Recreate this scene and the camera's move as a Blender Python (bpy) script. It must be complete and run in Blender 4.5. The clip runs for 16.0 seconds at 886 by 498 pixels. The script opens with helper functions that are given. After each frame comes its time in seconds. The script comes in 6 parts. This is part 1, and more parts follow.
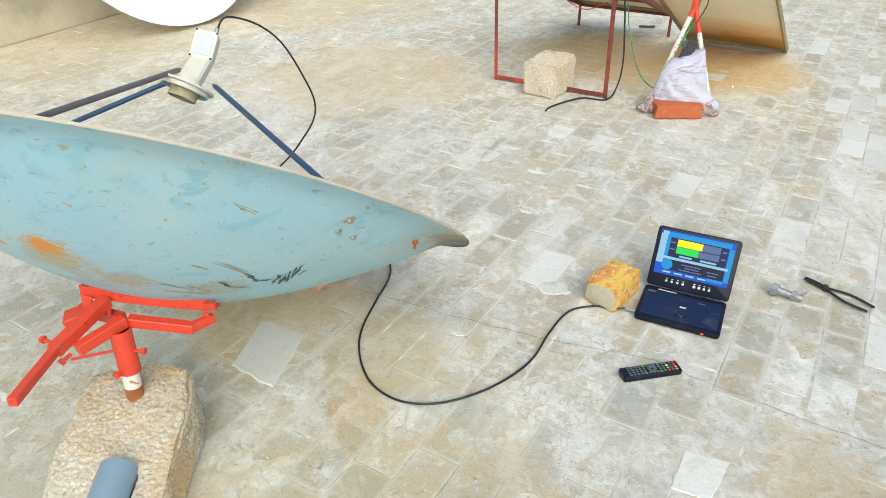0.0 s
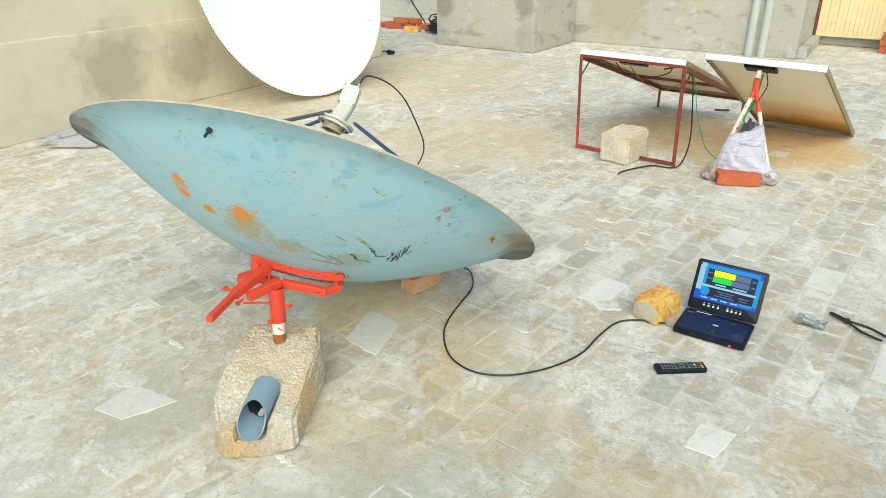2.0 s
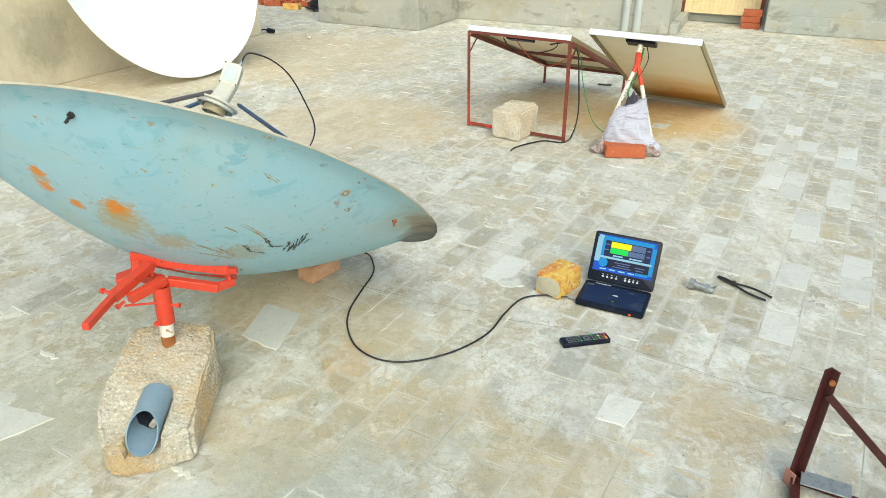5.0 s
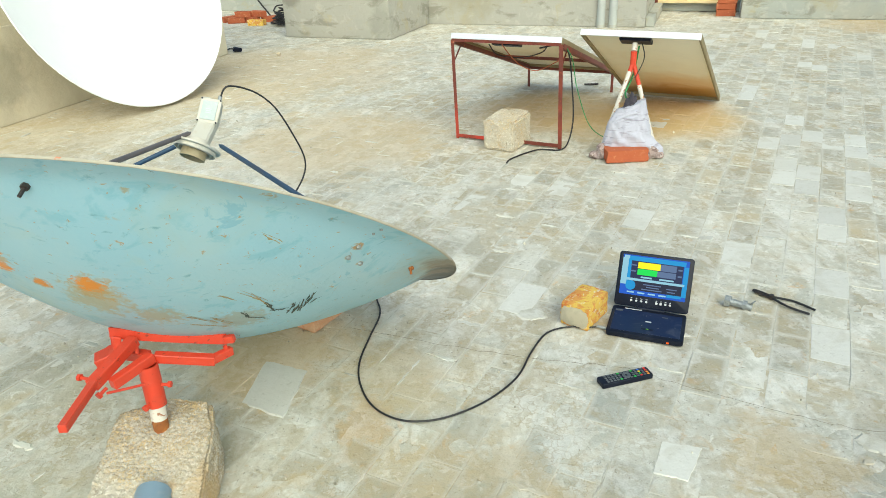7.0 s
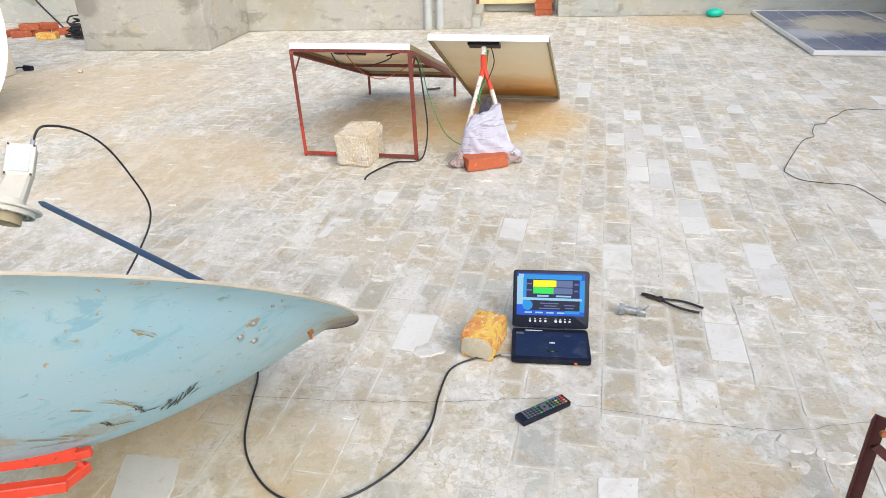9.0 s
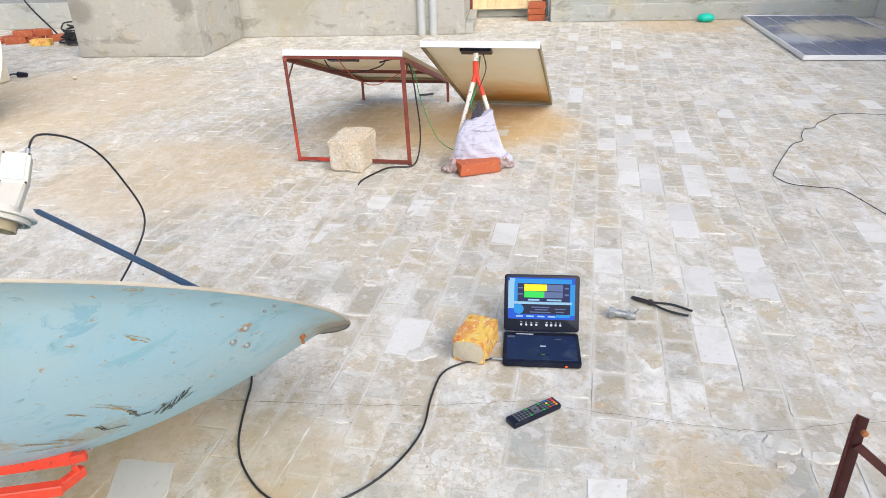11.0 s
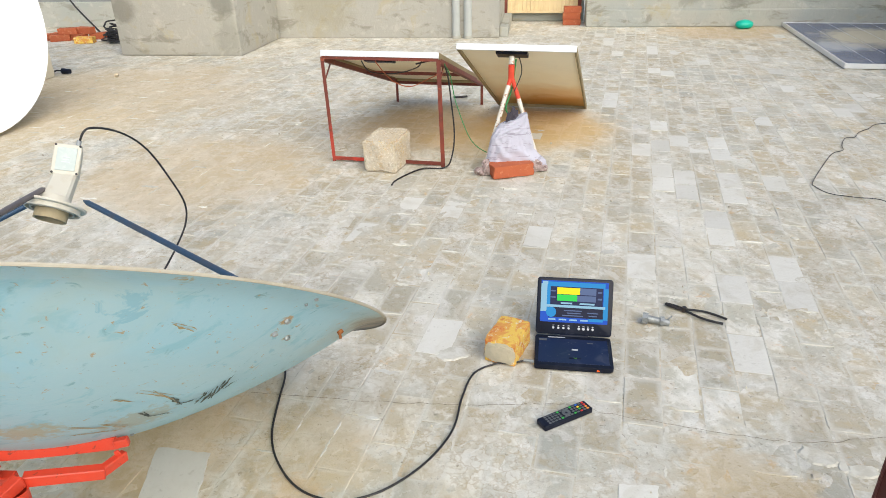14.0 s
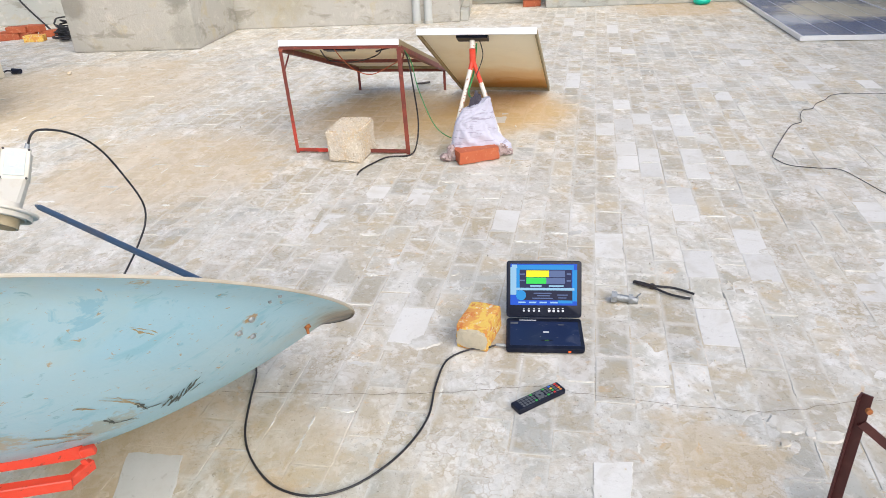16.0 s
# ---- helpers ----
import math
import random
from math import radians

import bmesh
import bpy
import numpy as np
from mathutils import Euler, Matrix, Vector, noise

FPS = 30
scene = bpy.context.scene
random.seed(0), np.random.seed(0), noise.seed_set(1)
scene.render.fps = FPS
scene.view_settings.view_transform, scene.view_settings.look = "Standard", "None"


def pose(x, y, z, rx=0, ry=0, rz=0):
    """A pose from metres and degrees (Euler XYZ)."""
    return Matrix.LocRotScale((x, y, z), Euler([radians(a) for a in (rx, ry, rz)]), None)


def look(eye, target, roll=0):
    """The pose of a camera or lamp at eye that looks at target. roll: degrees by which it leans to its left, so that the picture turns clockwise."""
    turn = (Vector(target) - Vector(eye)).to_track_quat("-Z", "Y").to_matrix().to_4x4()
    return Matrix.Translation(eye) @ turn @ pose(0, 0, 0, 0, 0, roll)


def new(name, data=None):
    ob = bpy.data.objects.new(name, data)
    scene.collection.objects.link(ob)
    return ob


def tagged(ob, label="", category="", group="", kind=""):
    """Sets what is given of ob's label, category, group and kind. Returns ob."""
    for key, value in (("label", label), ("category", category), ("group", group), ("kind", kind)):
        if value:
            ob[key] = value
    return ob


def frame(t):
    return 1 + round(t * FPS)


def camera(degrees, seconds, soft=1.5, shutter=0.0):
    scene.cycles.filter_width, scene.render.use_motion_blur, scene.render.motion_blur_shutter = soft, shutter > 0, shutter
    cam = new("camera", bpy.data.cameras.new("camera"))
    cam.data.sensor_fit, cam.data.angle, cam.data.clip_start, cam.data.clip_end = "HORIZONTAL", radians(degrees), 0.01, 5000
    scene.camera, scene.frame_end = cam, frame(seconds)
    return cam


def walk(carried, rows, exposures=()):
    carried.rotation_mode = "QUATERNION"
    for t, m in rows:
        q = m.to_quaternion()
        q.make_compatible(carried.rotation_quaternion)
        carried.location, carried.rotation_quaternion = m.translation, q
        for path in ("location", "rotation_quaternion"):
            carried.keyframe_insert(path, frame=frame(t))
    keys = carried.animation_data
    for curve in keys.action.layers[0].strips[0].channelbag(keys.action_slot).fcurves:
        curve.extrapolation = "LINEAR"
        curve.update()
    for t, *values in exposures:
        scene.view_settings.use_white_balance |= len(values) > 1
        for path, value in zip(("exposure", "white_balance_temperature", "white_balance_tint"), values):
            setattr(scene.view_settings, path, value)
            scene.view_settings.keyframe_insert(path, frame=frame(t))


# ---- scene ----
import numpy

cam = camera(65.0, 16.0, 0.75)
PATH = [
    (0, (0.308, 0.116, 1.375), (0.086, 1.801, 0.321), -0.3),
    (0.3, (0.282, -0.078, 1.395), (0.035, 1.655, 0.428), -0.6),
    (0.5, (0.292, -0.152, 1.405), (-0.006, 1.605, 0.496), -0.3),
    (1, (0.361, -0.311, 1.42), (-0.059, 1.459, 0.59), -0.1),
    (1.5, (0.464, -0.442, 1.426), (-0.051, 1.29, 0.568), 1.3),
    (2, (0.447, -0.482, 1.428), (-0.039, 1.264, 0.582), -0.3),
    (2.5, (0.393, -0.485, 1.424), (-0.058, 1.269, 0.576), -0.5),
    (3, (0.379, -0.488, 1.422), (-0.067, 1.272, 0.584), 0.0),
    (3.5, (0.399, -0.504, 1.416), (-0.069, 1.252, 0.582), -0.1),
    (4, (0.449, -0.475, 1.413), (0.094, 1.306, 0.574), -0.6),
    (4.2, (0.473, -0.454, 1.407), (0.17, 1.329, 0.555), -0.1),
    (6.3, (0.232, -0.312, 1.397), (0.138, 1.458, 0.471), -0.3),
    (6.5, (0.227, -0.274, 1.397), (0.137, 1.494, 0.467), -0.9),
    (7, (0.258, -0.137, 1.394), (0.138, 1.651, 0.506), -2.4),
    (7.5, (0.276, -0.031, 1.386), (0.199, 1.745, 0.47), -1.7),
    (8, (0.222, 0.052, 1.382), (0.32, 1.813, 0.438), -2.4),
    (8.5, (0.134, 0.129, 1.386), (0.494, 1.87, 0.47), -2.3),
    (9, (0.104, 0.149, 1.384), (0.45, 1.903, 0.486), -1.7),
    (9.2, (0.111, 0.148, 1.384), (0.412, 1.91, 0.487), -1.5),
    (11.3, (0.113, 0.122, 1.399), (0.477, 1.88, 0.518), -1.8),
    (11.5, (0.114, 0.122, 1.399), (0.472, 1.895, 0.545), -1.9),
    (12, (0.111, 0.121, 1.4), (0.491, 1.892, 0.553), -1.2),
    (12.5, (0.108, 0.118, 1.404), (0.475, 1.892, 0.554), -1.4),
    (13, (0.101, 0.113, 1.409), (0.463, 1.878, 0.54), -1.2),
    (13.5, (0.1, 0.112, 1.409), (0.454, 1.878, 0.54), -1.6),
    (14, (0.085, 0.114, 1.396), (0.37, 1.888, 0.519), -1.4),
    (14.5, (0.077, 0.121, 1.387), (0.268, 1.887, 0.468), -1.6),
    (15, (0.088, 0.114, 1.396), (0.384, 1.877, 0.5), -1.4),
    (15.5, (0.093, 0.115, 1.399), (0.43, 1.865, 0.49), -2.1),
    (16, (0.103, 0.123, 1.395), (0.462, 1.865, 0.48), -2.9),
]
EXPOSURES = [
    (0.0, 0.32, 6300, 5), (1.0, 0.31, 6400, -1), (3.5, 0.31, 6450, 0), (7.0, 0.26, 6450, -5), (8.0, 0.18, 6650, -3), (8.5, 0.34, 6400, 12), (9.0, 0.37, 6300, 13),
    (11.5, 0.38, 6150, 15), (13.0, 0.38, 6100, 16), (14.0, 0.22, 6500, 9), (14.5, 0.10, 6650, 0), (15.0, 0.25, 6500, 8), (16.0, 0.35, 6250, 15)]
walk(cam, [(t, look(eye, target, roll)) for t, eye, target, roll in PATH], EXPOSURES)

# ---- light ----
world = bpy.data.worlds.new("world")
scene.world = world
world.use_nodes = True
wn = world.node_tree.nodes
sky = wn.new("ShaderNodeTexSky")
sky.sky_type = "NISHITA"
sky.sun_disc = False
sky.sun_elevation, sky.sun_rotation = radians(38), radians(165)
sky.air_density, sky.dust_density, sky.ozone_density = 1.0, 2.5, 1.0
bg = wn["Background"]
bg.inputs["Strength"].default_value = 0.15
world.node_tree.links.new(sky.outputs[0], bg.inputs[0])
sun = new("sun", bpy.data.lights.new("sun", "SUN"))
sun.data.energy, sun.data.angle, sun.data.color = 2.5, radians(80), (1.0, 0.97, 0.87)
sun.matrix_world = look((1.2, -4.6, 3.7), (0, 0, 0))

# ---- building grid: u along the back wall, v away from it ----
GRID = radians(-17)
GU = Vector((math.cos(GRID), math.sin(GRID), 0))
GV = Vector((-math.sin(GRID), math.cos(GRID), 0))


def uv(u, v, z=0.0):
    return GU * u + GV * v + Vector((0, 0, z))


# ---- materials ----
def node(nt, kind, **inputs):
    n = nt.nodes.new(kind)
    for k, v in inputs.items():
        n.inputs[k.replace("_", " ")].default_value = v
    return n


def mat(name, base, rough=0.6, metal=0.0, layers=(), spots=(), bump=(), vary=0.0, space="Object", rough_vary=0.0, tint=None, flakes=(), haze=None):
    """layers: (colour, scale, low, high, amount[, stretch]); spots: (colour, centre, radius, ragged, amount); bump: (scale, depth) pairs;
    haze: (colour, reach, amount) of mortar dragged over the edges of a paving brick."""
    m = bpy.data.materials.new(name)
    m.use_nodes = True
    nt = m.node_tree
    b = nt.nodes["Principled BSDF"]
    L = nt.links.new
    b.inputs["Roughness"].default_value = rough
    b.inputs["Metallic"].default_value = metal
    if space == "World":
        coord = nt.nodes.new("ShaderNodeNewGeometry").outputs["Position"]
    else:
        coord = nt.nodes.new("ShaderNodeTexCoord").outputs["Object"]
    rgb = node(nt, "ShaderNodeRGB")
    rgb.outputs[0].default_value = (*base, 1)
    col = rgb.outputs[0]
    rnd = None
    if vary or tint:
        oi = nt.nodes.new("ShaderNodeObjectInfo").outputs["Random"]
        isl = nt.nodes.new("ShaderNodeNewGeometry").outputs["Random Per Island"]
        add = nt.nodes.new("ShaderNodeMath")
        add.operation = "ADD"
        L(oi, add.inputs[0]), L(isl, add.inputs[1])
        fr = nt.nodes.new("ShaderNodeMath")
        fr.operation = "FRACT"
        L(add.outputs[0], fr.inputs[0])
        rnd = fr.outputs[0]
    if tint:
        mx = nt.nodes.new("ShaderNodeMix")
        mx.data_type = "RGBA"
        mul = nt.nodes.new("ShaderNodeMath")
        mul.operation = "MULTIPLY"
        mul.inputs[1].default_value = 7.31
        f2 = nt.nodes.new("ShaderNodeMath")
        f2.operation = "FRACT"
        L(rnd, mul.inputs[0]), L(mul.outputs[0], f2.inputs[0])
        L(f2.outputs[0], mx.inputs["Factor"]), L(col, mx.inputs["A"])
        mx.inputs["B"].default_value = (*tint, 1)
        col = mx.outputs["Result"]
    def noise_at(scale, detail=6.0, stretch=None, distortion=0.0, offset=0.0):
        n = node(nt, "ShaderNodeTexNoise", Scale=scale, Detail=detail, Roughness=0.62, Distortion=distortion)
        mp = nt.nodes.new("ShaderNodeMapping")
        mp.inputs["Location"].default_value = (offset, offset * 1.7, offset * 0.6)
        if stretch:
            mp.inputs["Scale"].default_value = stretch[:3]
            if len(stretch) > 3:
                mp.inputs["Rotation"].default_value = (0, 0, radians(stretch[3]))
        L(coord, mp.inputs[0]), L(mp.outputs[0], n.inputs["Vector"])
        return n.outputs[0]

    def blend(fac, colour):
        nonlocal col
        mx = nt.nodes.new("ShaderNodeMix")
        mx.data_type = "RGBA"
        L(fac, mx.inputs["Factor"]), L(col, mx.inputs["A"])
        mx.inputs["B"].default_value = (*colour, 1)
        col = mx.outputs["Result"]

    for i, (colour, scale, lo, hi, amount, *rest) in enumerate(layers):
        mr = node(nt, "ShaderNodeMapRange")
        mr.inputs[1].default_value, mr.inputs[2].default_value, mr.inputs[4].default_value = lo, hi, amount
        L(noise_at(scale, 8.0, rest[0] if rest else None, 0.6, 3.1 * i + len(name)), mr.inputs[0])
        blend(mr.outputs[0], colour)
    for i, (colour, scale, lo, amount) in enumerate(flakes):
        vo = node(nt, "ShaderNodeTexVoronoi", Scale=scale)
        wp = nt.nodes.new("ShaderNodeMix")
        wp.data_type = "RGBA"
        wp.inputs["Factor"].default_value = 0.12
        wn_ = node(nt, "ShaderNodeTexNoise", Scale=scale * 0.7, Detail=6.0)
        L(coord, wn_.inputs["Vector"]), L(coord, wp.inputs["A"]), L(wn_.outputs["Color"], wp.inputs["B"]), L(wp.outputs["Result"], vo.inputs["Vector"])
        sp = nt.nodes.new("ShaderNodeSeparateColor")
        L(vo.outputs["Color"], sp.inputs[0])
        th = node(nt, "ShaderNodeMapRange")
        th.inputs[1].default_value, th.inputs[2].default_value, th.inputs[4].default_value = lo, lo + 0.06, amount
        L(sp.outputs[0], th.inputs[0])
        mk = node(nt, "ShaderNodeMapRange")
        mk.inputs[1].default_value, mk.inputs[2].default_value = 0.50, 0.62
        L(noise_at(1.2 + i * 0.7, 5.0, None, 0.3, 11.0 + 5 * i), mk.inputs[0])
        ml = nt.nodes.new("ShaderNodeMath")
        ml.operation = "MULTIPLY"
        L(th.outputs[0], ml.inputs[0]), L(mk.outputs[0], ml.inputs[1])
        blend(ml.outputs[0], colour)
        # dirt caught round the edges of the flakes
        ve = node(nt, "ShaderNodeTexVoronoi", Scale=scale)
        ve.feature = "DISTANCE_TO_EDGE"
        L(wp.outputs["Result"], ve.inputs["Vector"])
        ed = node(nt, "ShaderNodeMapRange")
        ed.inputs[1].default_value, ed.inputs[2].default_value = 0.0, 0.09
        ed.inputs[3].default_value, ed.inputs[4].default_value = amount * 1.1, 0.0
        L(ve.outputs["Distance"], ed.inputs[0])
        me_ = nt.nodes.new("ShaderNodeMath")
        me_.operation = "MULTIPLY"
        L(ed.outputs[0], me_.inputs[0]), L(mk.outputs[0], me_.inputs[1])
        blend(me_.outputs[0], (0.38, 0.30, 0.18))
    if vary:
        hsv = nt.nodes.new("ShaderNodeHueSaturation")
        mr = node(nt, "ShaderNodeMapRange")
        mr.inputs[3].default_value, mr.inputs[4].default_value = 1 - vary, 1 + vary
        L(rnd, mr.inputs[0]), L(mr.outputs[0], hsv.inputs["Value"]), L(col, hsv.inputs["Color"])
        col = hsv.outputs[0]
    if haze:
        um = nt.nodes.new("ShaderNodeUVMap")
        um.uv_map = "brick"
        sx = nt.nodes.new("ShaderNodeSeparateXYZ")
        L(um.outputs[0], sx.inputs[0])
        ends = []
        for k, size in ((0, 0.118), (1, 0.232)):
            pp = node(nt, "ShaderNodeMath")
            pp.operation = "PINGPONG"
            pp.inputs[1].default_value = 0.5
            ml = nt.nodes.new("ShaderNodeMath")
            ml.operation = "MULTIPLY"
            ml.inputs[1].default_value = size
            L(sx.outputs[k], pp.inputs[0]), L(pp.outputs[0], ml.inputs[0])
            ends.append(ml.outputs[0])
        mn = nt.nodes.new("ShaderNodeMath")
        mn.operation = "MINIMUM"
        L(ends[0], mn.inputs[0]), L(ends[1], mn.inputs[1])
        rg = nt.nodes.new("ShaderNodeMath")
        rg.operation = "MULTIPLY_ADD"
        rg.inputs[1].default_value = -haze[1] * 5.0
        L(noise_at(7.0, 7.0, None, 0.4, 21.0), rg.inputs[0]), L(mn.outputs[0], rg.inputs[2])
        mr = node(nt, "ShaderNodeMapRange")
        mr.inputs[1].default_value, mr.inputs[2].default_value = -haze[1] * 2.5, -haze[1] * 1.0
        mr.inputs[3].default_value, mr.inputs[4].default_value = haze[2], 0.0
        L(rg.outputs[0], mr.inputs[0])
        blend(mr.outputs[0], haze[0])
    for i, (colour, centre, radius, ragged, amount, *rest) in enumerate(spots):
        d = nt.nodes.new("ShaderNodeVectorMath")
        d.operation = "DISTANCE"
        L(coord, d.inputs[0])
        d.inputs[1].default_value = centre
        ad = nt.nodes.new("ShaderNodeMath")
        ad.operation = "MULTIPLY_ADD"
        L(noise_at(rest[0] if rest else 2.5 / radius, 7.0, rest[1] if len(rest) > 1 else None, 0.5, 1.9 * i), ad.inputs[0])
        ad.inputs[1].default_value = ragged * radius * 2
        L(d.outputs["Value"], ad.inputs[2])
        mr = node(nt, "ShaderNodeMapRange")
        mr.inputs[1].default_value, mr.inputs[2].default_value = radius * (1 + ragged), radius * (0.55 + ragged)
        mr.inputs[3].default_value, mr.inputs[4].default_value = 0, amount
        L(ad.outputs[0], mr.inputs[0])
        blend(mr.outputs[0], colour)
    L(col, b.inputs["Base Color"])
    if rough_vary:
        mr = node(nt, "ShaderNodeMapRange")
        mr.inputs[3].default_value, mr.inputs[4].default_value = rough - rough_vary, rough + rough_vary
        L(noise_at(9.0), mr.inputs[0]), L(mr.outputs[0], b.inputs["Roughness"])
    prev = None
    for scale, depth in bump:
        bp = node(nt, "ShaderNodeBump", Strength=1.0, Distance=depth)
        if scale < 0:
            pb = node(nt, "ShaderNodeTexVoronoi", Scale=-scale)
            bp.invert = True
            L(coord, pb.inputs["Vector"]), L(pb.outputs["Distance"], bp.inputs["Height"])
        else:
            L(noise_at(scale, 5.0, None, 0.0, 7.0), bp.inputs["Height"])
        if prev:
            L(prev, bp.inputs["Normal"])
        prev = bp.outputs[0]
    if prev:
        L(prev, b.inputs["Normal"])
    return m


def glow(name, colour, strength):
    m = bpy.data.materials.new(name)
    m.use_nodes = True
    b = m.node_tree.nodes["Principled BSDF"]
    b.inputs["Base Color"].default_value = (0.01, 0.01, 0.012, 1)
    b.inputs["Roughness"].default_value = 0.25
    b.inputs["Specular IOR Level"].default_value = 0.12
    b.inputs["Emission Color"].default_value = (*colour, 1)
    b.inputs["Emission Strength"].default_value = strength
    return m


TAN = (0.40, 0.27, 0.12)
FLOOR_LAYERS = [
    ((0.54, 0.44, 0.28), 0.55, 0.48, 0.68, 0.5), ((0.38, 0.40, 0.36), 1.3, 0.48, 0.68, 0.5),
    ((0.50, 0.41, 0.26), 2.3, 0.48, 0.62, 0.55), ((0.49, 0.39, 0.23), 4.6, 0.51, 0.62, 0.5), ((0.72, 0.70, 0.63), 3.6, 0.52, 0.60, 0.55, (1, 0.5, 1, 24)),
    ((0.42, 0.36, 0.25), 7.5, 0.53, 0.66, 0.45), ((0.76, 0.74, 0.69), 8.5, 0.53, 0.62, 0.55, (1, 0.6, 1, 24)), ((0.76, 0.75, 0.70), 17.0, 0.56, 0.64, 0.5),
    ((0.60, 0.38, 0.17), 13.0, 0.62, 0.70, 0.5), ((0.27, 0.25, 0.19), 26.0, 0.58, 0.66, 0.4), ((0.80, 0.78, 0.72), 36.0, 0.58, 0.66, 0.4), ((0.18, 0.16, 0.12), 80.0, 0.61, 0.67, 0.6)]
MORTAR_LAYERS = FLOOR_LAYERS + [((0.70, 0.69, 0.63), 19.0, 0.57, 0.63, 0.4)]
FLOOR_SPOTS = [
    ((0.50, 0.34, 0.15), (0.10, 1.22, 0), 0.20, 1.6, 0.26, 9), ((0.50, 0.36, 0.17), (0.32, 1.32, 0), 0.14, 1.5, 0.35, 12), ((0.48, 0.33, 0.15), (-0.10, 1.40, 0), 0.13, 1.6, 0.26, 12), ((0.30, 0.29, 0.22), (0.25, 1.12, 0), 0.16, 1.5, 0.35, 12), ((0.48, 0.36, 0.18), (0.55, 1.05, 0), 0.26, 1.4, 0.4, 9), ((0.52, 0.38, 0.18), (-0.25, 1.05, 0), 0.22, 1.4, 0.4, 9), ((0.50, 0.36, 0.17), (1.1, 1.35, 0), 0.2, 1.4, 0.4, 10),
    ((0.60, 0.42, 0.20), (0.75, 4.95, 0), 0.66, 0.35, 0.55), ((0.62, 0.42, 0.17), (1.55, 4.75, 0), 0.62, 0.35, 0.7),
    ((0.60, 0.43, 0.20), (1.15, 4.5, 0), 0.48, 0.35, 0.5), ((0.66, 0.47, 0.24), (-0.50, 1.85, 0), 0.32, 0.8, 0.5, 6), ((0.58, 0.34, 0.12), (-0.10, 1.50, 0), 0.12, 1.6, 0.32, 14), ((0.36, 0.37, 0.31), (-0.15, 0.85, 0), 0.36, 0.9, 0.5, 5), ((0.36, 0.36, 0.29), (-0.95, 1.1, 0), 0.32, 0.9, 0.45, 6), ((0.38, 0.38, 0.32), (0.35, 0.75, 0), 0.3, 0.9, 0.4, 6), ((0.60, 0.46, 0.27), (-0.75, 4.3, 0), 0.9, 0.5, 0.5),
    ((0.58, 0.45, 0.27), (-1.9, 6.6, 0), 1.6, 0.5, 0.5), ((0.54, 0.37, 0.17), (4.9, 8.2, 0), 0.9, 0.5, 0.5),
    ((0.58, 0.42, 0.20), (-0.05, 1.70, 0), 0.22, 1.2, 0.3, 9), ((0.56, 0.44, 0.25), (-3.2, 5.0, 0), 1.5, 0.5, 0.45)]
FLAKES = [((0.66, 0.64, 0.57), 9.0, 0.55, 0.2), ((0.44, 0.38, 0.27), 16.0, 0.66, 0.3), ((0.72, 0.70, 0.64), 27.0, 0.52, 0.5)]
M_BRICKPAVE = mat("worn_paving", (0.49, 0.46, 0.37), 0.85, 0, FLOOR_LAYERS, FLOOR_SPOTS, ((30, 0.004), (160, 0.0015)), 0.12, "World", 0.08, (0.49, 0.48, 0.42), FLAKES, ((0.62, 0.605, 0.54), 0.009, 0.62))
M_PALE = mat("pale_paving", (0.665, 0.65, 0.595), 0.8, 0, [((0.56, 0.53, 0.45), 9.0, 0.52, 0.66, 0.6), ((0.56, 0.54, 0.47), 2.0, 0.5, 0.62, 0.4), ((0.36, 0.33, 0.27), 40, 0.6, 0.72, 0.5)], (), ((40, 0.003),), 0.08, "World")
M_SMEAR = mat("pale_mortar_smear", (0.60, 0.58, 0.51), 0.9, 0, [((0.70, 0.69, 0.64), 6.0, 0.52, 0.60, 0.7), ((0.46, 0.43, 0.35), 11.0, 0.52, 0.62, 0.6)], FLOOR_SPOTS[:12], ((60, 0.003),), 0.16, "World")
M_MORTAR = mat("cement_bed", (0.545, 0.525, 0.45), 0.9, 0, MORTAR_LAYERS, FLOOR_SPOTS, ((30, 0.004), (160, 0.0015)), 0, "World", 0.05, None, FLAKES)
M_CRACK = mat("crack_shadow_dirt", (0.20, 0.17, 0.12), 0.95)
M_LEFTWALL = mat("sandy_render", (0.60, 0.54, 0.41), 0.9, 0,
                 [((0.66, 0.62, 0.50), 0.8, 0.45, 0.65, 0.6), ((0.46, 0.42, 0.31), 1.4, 0.52, 0.68, 0.6), ((0.52, 0.45, 0.31), 6, 0.5, 0.7, 0.5), ((0.55, 0.50, 0.40), 14, 0.58, 0.7, 0.4)],
                 [((0.25, 0.23, 0.17), (-3.62, 4.25, 0.42), 0.36, 0.6, 0.55), ((0.25, 0.23, 0.17), (-3.3, 4.9, 0.38), 0.3, 0.6, 0.5)], ((25, 0.004), (120, 0.001)), 0, "World")
